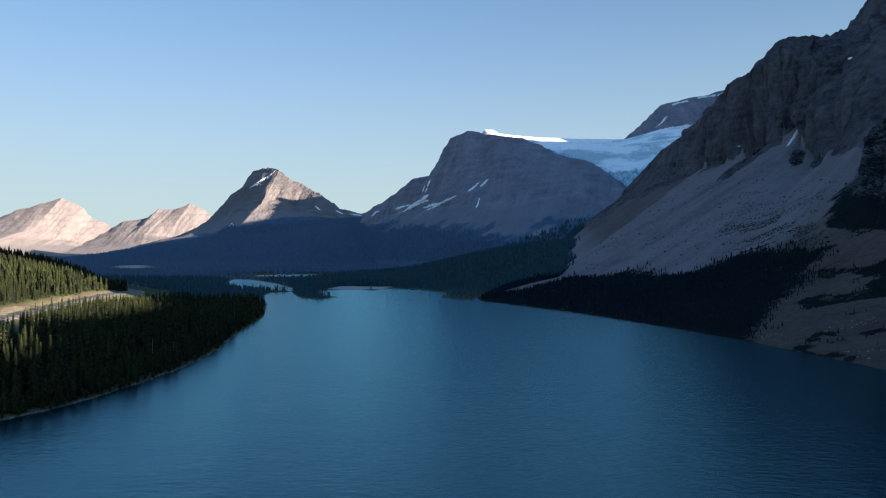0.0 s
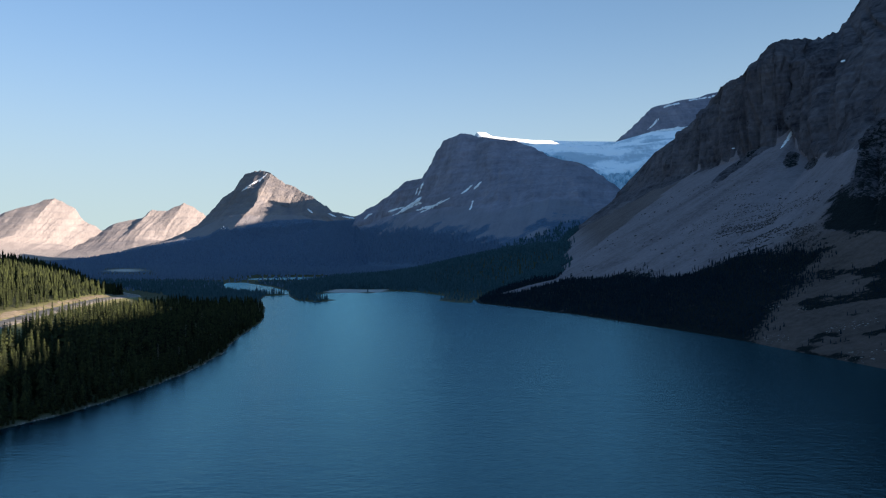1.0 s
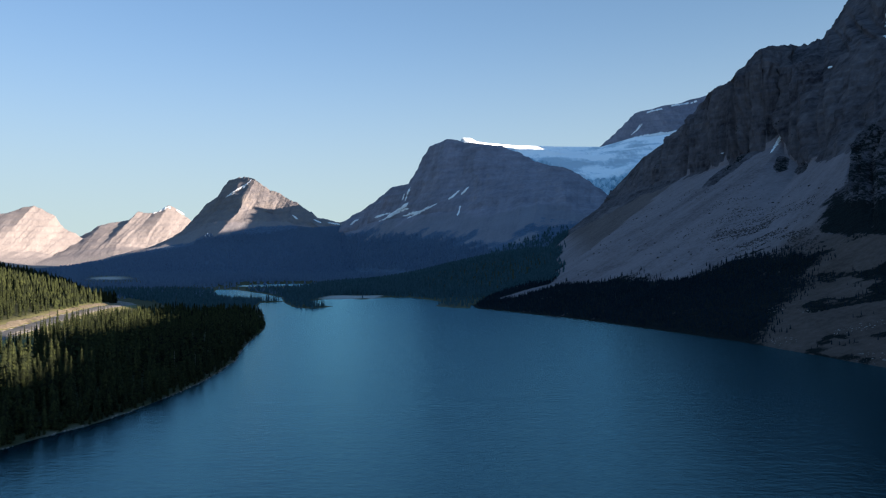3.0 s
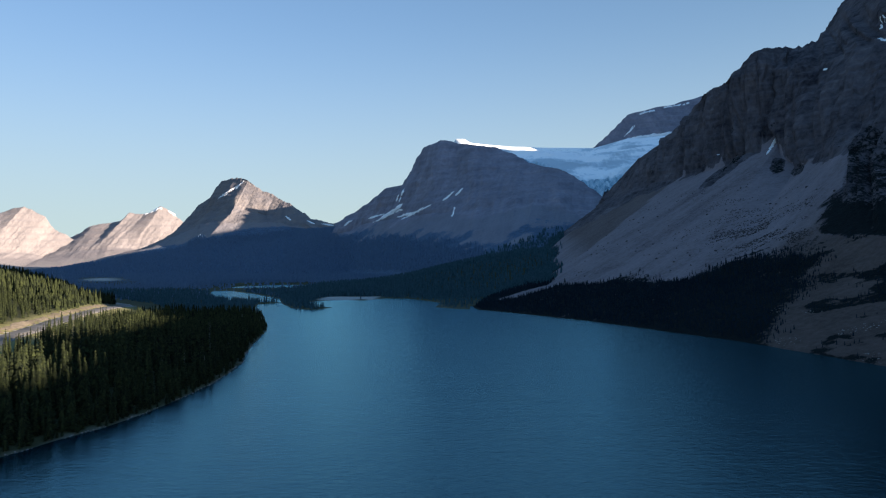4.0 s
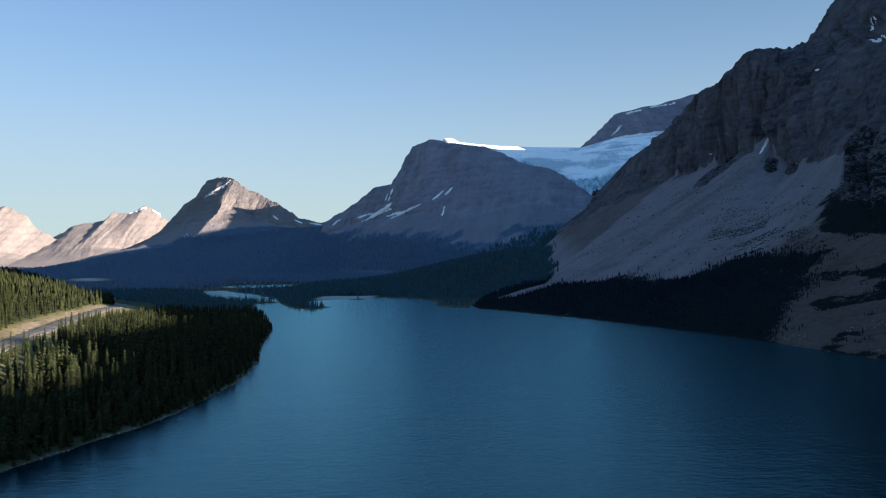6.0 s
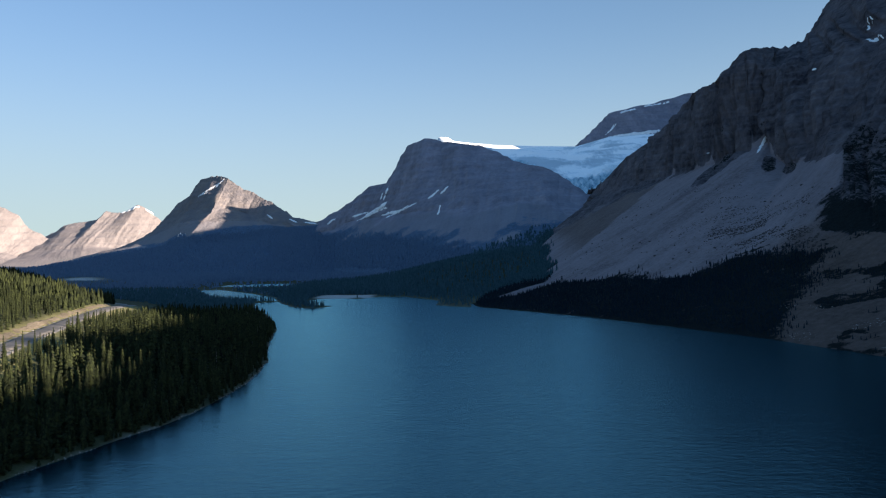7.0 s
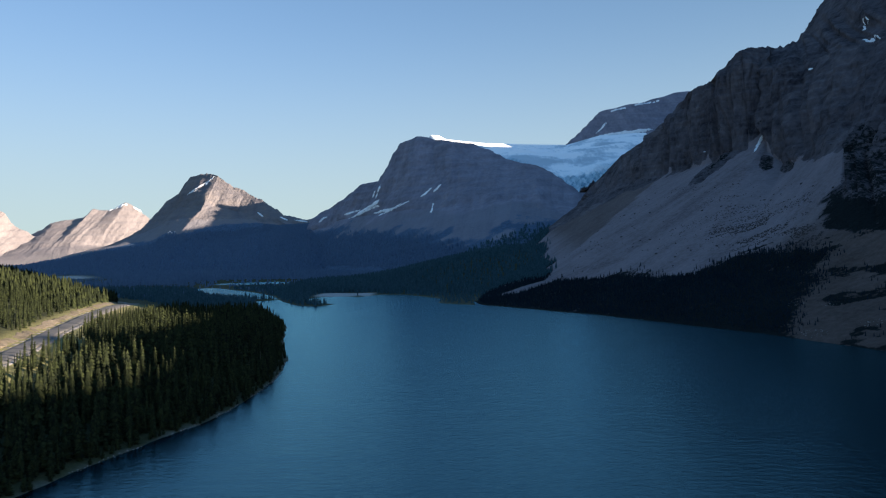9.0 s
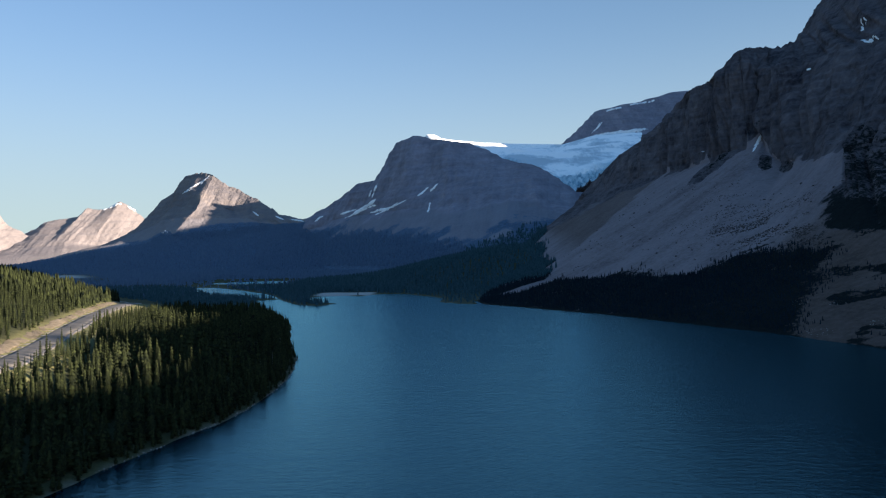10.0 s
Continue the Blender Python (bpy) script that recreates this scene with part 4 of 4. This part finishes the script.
def forest(name, templates, spots, heights, mat, label, widths=None):
    """Many trees in one mesh."""
    verts, faces, base = [], [], 0
    pick = RNG.integers(0, len(templates), len(spots))
    turn = RNG.random(len(spots)) * 6.2832
    wide = (0.8 + 0.5 * RNG.random(len(spots))) if widths is None else widths
    for k, (tv, tf) in enumerate(templates):
        i = np.nonzero(pick == k)[0]
        if not len(i):
            continue
        c, s, h = np.cos(turn[i])[:, None], np.sin(turn[i])[:, None], heights[i][:, None]
        hw = h * wide[i][:, None]
        x, y, z = tv[:, 0][None], tv[:, 1][None], tv[:, 2][None]
        p = np.stack([(x * c - y * s) * hw, (x * s + y * c) * hw, z * h], -1) + spots[i][:, None, :]
        verts.append(p.reshape(-1, 3))
        faces.append((tf[None] + (np.arange(len(i)) * len(tv))[:, None, None]).reshape(-1, 3) + base)
        base += len(i) * len(tv)
    return tagged(new(name, mesh_of(name, np.concatenate(verts), np.concatenate(faces), mat, False)), label, "forest", kind="stuff")


def scatter(x0, x1, y0, y1, step):
    x, y = np.meshgrid(np.arange(x0, x1, step), np.arange(y0, y1, step), indexing="ij")
    x, y = x.ravel(), y.ravel()
    return x + (RNG.random(len(x)) - 0.5) * step * 0.95, y + (RNG.random(len(x)) - 0.5) * step * 0.95


FULL = [conifer(17, 10, k) for k in range(6)]
MEDIUM = [conifer(11, 7, 20 + k) for k in range(6)]
SMALL = [spire(4, 6, 40 + k) for k in range(6)]
TINY = [spire(2, 5, 60 + k) for k in range(5)]

# western shore and hill
tx, ty = scatter(-760, -100, 60, 1080, 3.9)
edge_x, edge_y = scatter(-175, -100, 90, 520, 2.4)
low = np.concatenate([np.zeros(len(tx), bool), np.ones(len(edge_x), bool)])
tx, ty = np.concatenate([tx, edge_x]), np.concatenate([ty, edge_y])
tz, tshore, troad = land(tx, ty)
q = xyz(tx, ty)
ok = (tshore > 1.6 + 1.4 * fbm(q, 12, 2)) & ((troad < -7.5 - 3 * smooth(215, 250, ty) - 10 * smooth(400, 450, ty) - 12 * smooth(520, 580, ty)) | (troad > 10.5)) & (tx > -0.82 * ty - 90)
ok = ok & ~low | low & (tshore > 0.35) & (tshore < 9)
ok &= ~((np.abs(tx + 158) < 38) & (np.abs(ty - 850) < 34))
ok &= (fbm(q, 40, 3) > -0.5) & (RNG.random(len(tx)) < 0.86)
ok &= (ty < 560) | (RNG.random(len(tx)) < 0.6)
tx, ty, tz, tshore, troad, low = tx[ok], ty[ok], tz[ok], tshore[ok], troad[ok], low[ok]
th = np.where(troad > 0, 8.8 + 1.5 * smooth(400, 520, ty), 8.5 + 6.0 * smooth(-12, -40, troad)) * (0.6 + 0.62 * RNG.random(len(tx)) ** 0.8) * (1 + 0.3 * fbm(xyz(tx, ty), 30, 2))
th *= np.where(RNG.random(len(tx)) < 0.2, 0.6, 1.0) * (1 - 0.5 * smooth(360, 500, ty) * smooth(0, -20, troad)) * (1 - 0.3 * smooth(18, 3, tshore))
th = np.where(low, np.minimum(th, 2.0 + 0.6 * tshore) * (0.6 + 0.5 * RNG.random(len(tx))), th)
near = ~low & (tx > -185) & (ty > 140) & (ty < 262) & (troad < 0)
order = np.nonzero(near)[0]
order = order[np.argsort(np.hypot(tx[order] + 110, ty[order] - 170))][:300]
single = np.zeros(len(tx), bool)
single[order] = True


def trunk_mesh(seed):
    rng = np.random.default_rng(seed)
    bm = bmesh.new()
    last = None
    for k, h in enumerate((-0.03, 0.05, 0.35, 0.7, 0.94)):
        r = 0.014 * (1 - 0.85 * h) * (1.35 if k == 0 else 1)
        lean = 0.006 * (rng.random() - 0.5)
        row = [bm.verts.new((lean + r * math.cos(j * 1.0472), r * math.sin(j * 1.0472), h)) for j in range(6)]
        if last:
            for j in range(6):
                bm.faces.new((last[j], last[(j + 1) % 6], row[(j + 1) % 6], row[j]))
        last = row
    bm.faces.new(last)
    me = bpy.data.meshes.new("trunk")
    bm.to_mesh(me)
    bm.free()
    me.materials.append(MAT_BARK)
    return me


models = []
for n, k in enumerate(order):
    kind = n % 6
    m = Matrix.Translation((tx[k], ty[k], tz[k])) @ Matrix.Rotation(RNG.random() * 6.28, 4, "Z") @ Matrix.Diagonal((th[k] * (0.85 + 0.35 * RNG.random()), th[k] * (0.85 + 0.35 * RNG.random()), th[k], 1))
    if len(models) < 6:
        tree = tagged(new("spruce_tree"), "slender dark green spruce tree on the lake shore", "tree", "trees of the shore forest")
        part("trunk", trunk_mesh(kind), tree, "grey-brown bark trunk")
        part("crown", mesh_of("crown", *FULL[kind], MAT_NEEDLES, False), tree)
        tree.matrix_basis = m
        models.append(tree)
    else:
        base = models[kind]
        keep = base.matrix_basis.copy()
        base.matrix_basis = Matrix.Identity(4)
        copy_thing(base, m)
        base.matrix_basis = keep


def dead_tree(m):
    thing = tagged(new("dead_tree"), "bare pale dead spruce among the shore trees", "dead tree", "dead trees of the shore forest")
    part("trunk", trunk_mesh(91), thing, "weathered grey trunk").data.materials[0] = MAT_SNAG
    rng = np.random.default_rng(5)
    for k in range(7):
        bm = bmesh.new()
        a, h = rng.random() * 6.28, 0.35 + 0.08 * k
        tip = Vector((0.09 * (1.1 - h) * math.cos(a), 0.09 * (1.1 - h) * math.sin(a), h - 0.02))
        root = Vector((0, 0, h))
        side = Vector((-math.sin(a), math.cos(a), 0)) * 0.003
        q_ = [bm.verts.new(c) for c in (root + side, root - side, root + Vector((0, 0, 0.006)), tip)]
        for f in ((0, 1, 3), (1, 2, 3), (2, 0, 3)):
            bm.faces.new([q_[j] for j in f])
        part("branch", from_bm("branch", bm, MAT_SNAG), thing)
    thing.matrix_basis = m
    return thing


snag_at = np.nonzero((tshore > 4) & (tshore < 30) & (ty > 200) & (ty < 420) & ~single)[0][::67][:16]
first = None
for k in snag_at:
    m = Matrix.Translation((tx[k], ty[k], tz[k])) @ Matrix.Rotation(RNG.random() * 6.28, 4, "Z") @ Matrix.Scale(7 + 3 * RNG.random(), 4)
    if first is None:
        first = dead_tree(m)
    else:
        keep = first.matrix_basis.copy()
        first.matrix_basis = Matrix.Identity(4)
        copy_thing(first, m)
        first.matrix_basis = keep
single[snag_at] = True
spots = xyz(tx, ty, tz)
mid = ~single & (ty < 430)
far = ~single & ~mid
bushy = np.where(low, 2.6, 0.8 + 0.5 * RNG.random(len(tx)))
forest("shore_forest", MEDIUM, spots[mid], th[mid], MAT_NEEDLES, "dense spruce forest between highway and lake", bushy[mid])
# the farther trees take the haze-tinted needle colour
beyond = far & (ty > 620) & (troad < 0)
far &= ~beyond
forest("western_forest", SMALL, spots[far], th[far], MAT_NEEDLES, "dense dark spruce forest on the low western hill")
forest("point_forest", SMALL, spots[beyond], th[beyond], MAT_NEEDLES_FAN_HAZED, "dark spruce forest on the flat point by the inlet")

# fan-shaped forest slope, valley floor and islet
tx, ty = scatter(-260, 150, 662, 1330, 6.0)
tz, tshore, _ = land(tx, ty)
q = xyz(tx, ty)
wash = np.abs((tx - 10) * 0.75 - (ty - 690) * 0.52 + 6 * fbm(q, 40, 2)) < 9
ok = (tshore > 3 - 1.6 * smooth(790, 770, ty) * smooth(-80, -70, tx)) & (tz > 0.1) & (tx < 118 + 14 * fbm(q, 60, 3)) & ~(wash & (ty > 725) & (ty < 900)) & ~((np.abs(tx + 158) < 34) & (np.abs(ty - 852) < 30))
islet = (np.abs(tx + 160) < 19) & (ty < 742)
ok &= ~islet | (RNG.random(len(tx)) < 0.75)
ok &= ~((ty < 775) & (tx > -75)) | (RNG.random(len(tx)) < 0.8)
spots = xyz(tx[ok], ty[ok], tz[ok])
fan_h = 9.5 * (0.7 + 0.55 * RNG.random(len(spots))) * (1 - 0.3 * smooth(-80, -120, spots[:, 0]) * smooth(900, 860, spots[:, 1])) * (1 - 0.5 * smooth(-90, -60, spots[:, 0]) * smooth(840, 780, spots[:, 1]))
forest("fan_forest", SMALL, spots, fan_h, MAT_NEEDLES_FAN_HAZED, "dark spruce forest on the slope below the scree")
tx, ty = scatter(-1500, 80, 840, 2350, 11.0)
tz, tshore, _ = land(tx, ty)
ok = (tshore > 4) & ((tx < -250) | (ty > 1290)) & (in_meadow(tx, ty) > 1) & (tz > 0.2) & (ty > 1.15 * -tx - 100) & (~((ty > 1080) & (ty < 1430) & (tx > -480) & (tx < -290)) | (RNG.random(len(tx)) < 0.12))
spots = xyz(tx[ok], ty[ok], tz[ok])
forest("valley_forest", TINY, spots, (4 + 6 * smooth(1080, 1260, spots[:, 1])) * (1 - 0.7 * smooth(90, 60, np.abs(spots[:, 0] + 0.54 * spots[:, 1] - 12)) * smooth(1250, 1350, spots[:, 1])) * (0.7 + 0.6 * RNG.random(len(spots))), MAT_NEEDLES_HAZE, "dark conifer forest covering the valley floor", np.full(len(spots), 1.7))


def on_sheet(sheet, across, lo, hi, count, rows=None):
    """Random places on a mountain's sheet, between two of its lines."""
    nu, nv = across.shape
    cols = np.nonzero((across[0] >= lo) & (across[0] < hi))[0]
    i = RNG.uniform(*(rows or (0, nu - 1.01)), count)
    j = RNG.uniform(cols[0], cols[-1], count)
    a, b = i.astype(int), j.astype(int)
    u, w = (i - a)[:, None], (j - b)[:, None]
    p = (sheet[a, b] * (1 - u) + sheet[a + 1, b] * u) * (1 - w) + (sheet[a, b + 1] * (1 - u) + sheet[a + 1, b + 1] * u) * w
    return p, i / (nu - 1), across[0][b] + (j - b) * (across[0][b + 1] - across[0][b])


p, u, v = on_sheet(massif_sheet, massif_across, 0.03, 1.3, 20000, (132, 492))
ok = RNG.random(len(p)) < near_belt(v, p, near_s[np.round(u * (len(near_s) - 1)).astype(int)], 0.2) * 0.95
ok &= ~((np.abs((p[:, 0] - 10) * 0.75 - (p[:, 1] - 690) * 0.52) < 11) & (p[:, 1] > 705))
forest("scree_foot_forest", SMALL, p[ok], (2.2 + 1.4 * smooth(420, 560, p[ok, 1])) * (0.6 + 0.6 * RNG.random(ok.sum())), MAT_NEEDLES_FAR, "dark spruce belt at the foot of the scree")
p, u, v = on_sheet(massif_sheet, massif_across, 0.02, 1.5, 9000, (20, 200))
ok = RNG.random(len(p)) < near_fan(v, p) * 0.85
forest("fan_edge_forest", SMALL, p[ok], 7.0 * (0.6 + 0.55 * RNG.random(ok.sum())), MAT_NEEDLES_FAN_HAZED, "dark spruces where the forest meets the scree")
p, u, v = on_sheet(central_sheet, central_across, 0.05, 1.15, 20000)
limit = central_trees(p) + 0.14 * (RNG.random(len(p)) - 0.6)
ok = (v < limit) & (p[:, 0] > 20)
forest("upper_fan_forest", TINY, p[ok], 6.5 * (0.6 + 0.7 * RNG.random(ok.sum())), MAT_NEEDLES_FAN_HAZED, "dark spruce forest climbing beside the scree", np.full(ok.sum(), 1.9))
ok = (v < limit) & (p[:, 0] <= 20)
forest("central_slope_forest", TINY, p[ok], 8.5 * (0.6 + 0.7 * RNG.random(ok.sum())), MAT_NEEDLES_HAZE, "dark conifer forest on the lower mountain slope", np.full(ok.sum(), 1.9))
p, u, v = on_sheet(pyramid_sheet, pyramid_across, 0.02, 1.25, 23000)
ok = (v + 0.25 * fbm(p, 200, 4) + 0.25 * (RNG.random(len(p)) - 0.4) < 0.72 + 0.43 * smooth(-1400, -1180, p[:, 0])) & (in_meadow(p[:, 0], p[:, 1]) > 1)
forest("pyramid_slope_forest", TINY, p[ok], 10 * (0.6 + 0.7 * RNG.random(ok.sum())), MAT_NEEDLES_HAZE, "dark conifer forest on the foothills", np.full(ok.sum(), 2.0))


# ---- boulders ----
def boulder(seed):
    rng = np.random.default_rng(seed)
    bm = bmesh.new()
    bmesh.ops.create_icosphere(bm, subdivisions=1, radius=0.5)
    v = np.array([q_.co[:] for q_ in bm.verts]) * (0.7 + 0.6 * rng.random((len(bm.verts), 1))) * (1.0, 0.8, 0.7)
    f = np.array([[w.index for w in face.verts] for face in bm.faces])
    bm.free()
    return v, f


ROCKS = [boulder(80 + k) for k in range(5)]
MAT_BOULDER = plain_ground("boulder_stone", [(0.35, (0.022, 0.02, 0.022)), (0.65, (0.085, 0.076, 0.076))], 0.9, 0.1)
MAT_PALE = plain_ground("pale_stone", [(0.35, (0.15, 0.138, 0.13)), (0.65, (0.32, 0.295, 0.275))], 0.9, 0.1)
p, u, v = on_sheet(massif_sheet, massif_across, 1.02, 1.75, 900, (172, 462))
ok = (fbm(p, 45, 3, seed=21.0) > -0.1) & ((p[:, 1] > 575) | (v < 1.2))
forest("scree_boulders", ROCKS, p[ok], 0.6 + 2.6 * RNG.random(ok.sum()) ** 4, MAT_BOULDER, "dark angular boulders scattered over the scree")["category"] = "boulders"
p, u, v = on_sheet(massif_sheet, massif_across, 1.12, 1.62, 5200, (270, 372))
lane = fbm(xyz((p[:, 1] * 0.62 + p[:, 2] * 1.05), p[:, 2] * 0.1, p[:, 0] * 0.05), 8, 3, seed=23.0)
ok = (lane > 0.12) & (fbm(p, 60, 3, seed=24.0) - 1.4 * np.abs(v - 1.36) > -0.22)
forest("rubble_streaks", ROCKS, p[ok], 0.5 + 1.3 * RNG.random(ok.sum()) ** 3, MAT_BOULDER, "dark rubble lying in streaks down the scree")["category"] = "boulders"
for lo, hi, rows, count in ((1.16, 1.48, (298, 338), 2200), (1.12, 1.34, (338, 376), 1500)):
    p, u, v = on_sheet(massif_sheet, massif_across, lo, hi, count, rows)
    lane = fbm(xyz((p[:, 1] * 0.62 + p[:, 2] * 1.05), p[:, 2] * 0.1, p[:, 0] * 0.05), 7, 3, seed=25.0)
    ok = (lane + 0.5 * fbm(p, 25, 3, seed=26.0) > 0.1) & (RNG.random(len(p)) < smooth(0.5, 0.25, np.abs((v - lo) / (hi - lo) - 0.5)))
    forest("rubble_streaks", ROCKS, p[ok], 0.7 + 1.5 * RNG.random(ok.sum()) ** 2, MAT_BOULDER, "dark rubble lying in streaks down the scree")["category"] = "boulders"
p, u, v = on_sheet(massif_sheet, massif_across, 0.02, 0.5, 1500, (377, 482))
ok = fbm(p, 18, 3, seed=31.0) > 0.26
forest("shore_boulders", ROCKS, p[ok], 0.25 + 0.8 * RNG.random(ok.sum()) ** 3, MAT_PALE, "pale broken boulders along the rocky shore")["category"] = "boulders"

# a thin broken line of pale stones at the western waterline
sx, sy = scatter(-175, -100, 90, 470, 0.9)
sz, sshore, _ = land(sx, sy)
ok = (sshore > -0.25) & (sshore < 0.75) & (fbm(xyz(sx, sy), 16, 3, seed=41.0) > -0.12)
forest("shoreline_stones", ROCKS, xyz(sx[ok], sy[ok], np.maximum(sz[ok], 0.0)), 0.2 + 0.45 * RNG.random(ok.sum()) ** 2, MAT_PALE, "pale stones and driftwood in a thin line along the lake shore")["category"] = "stones"
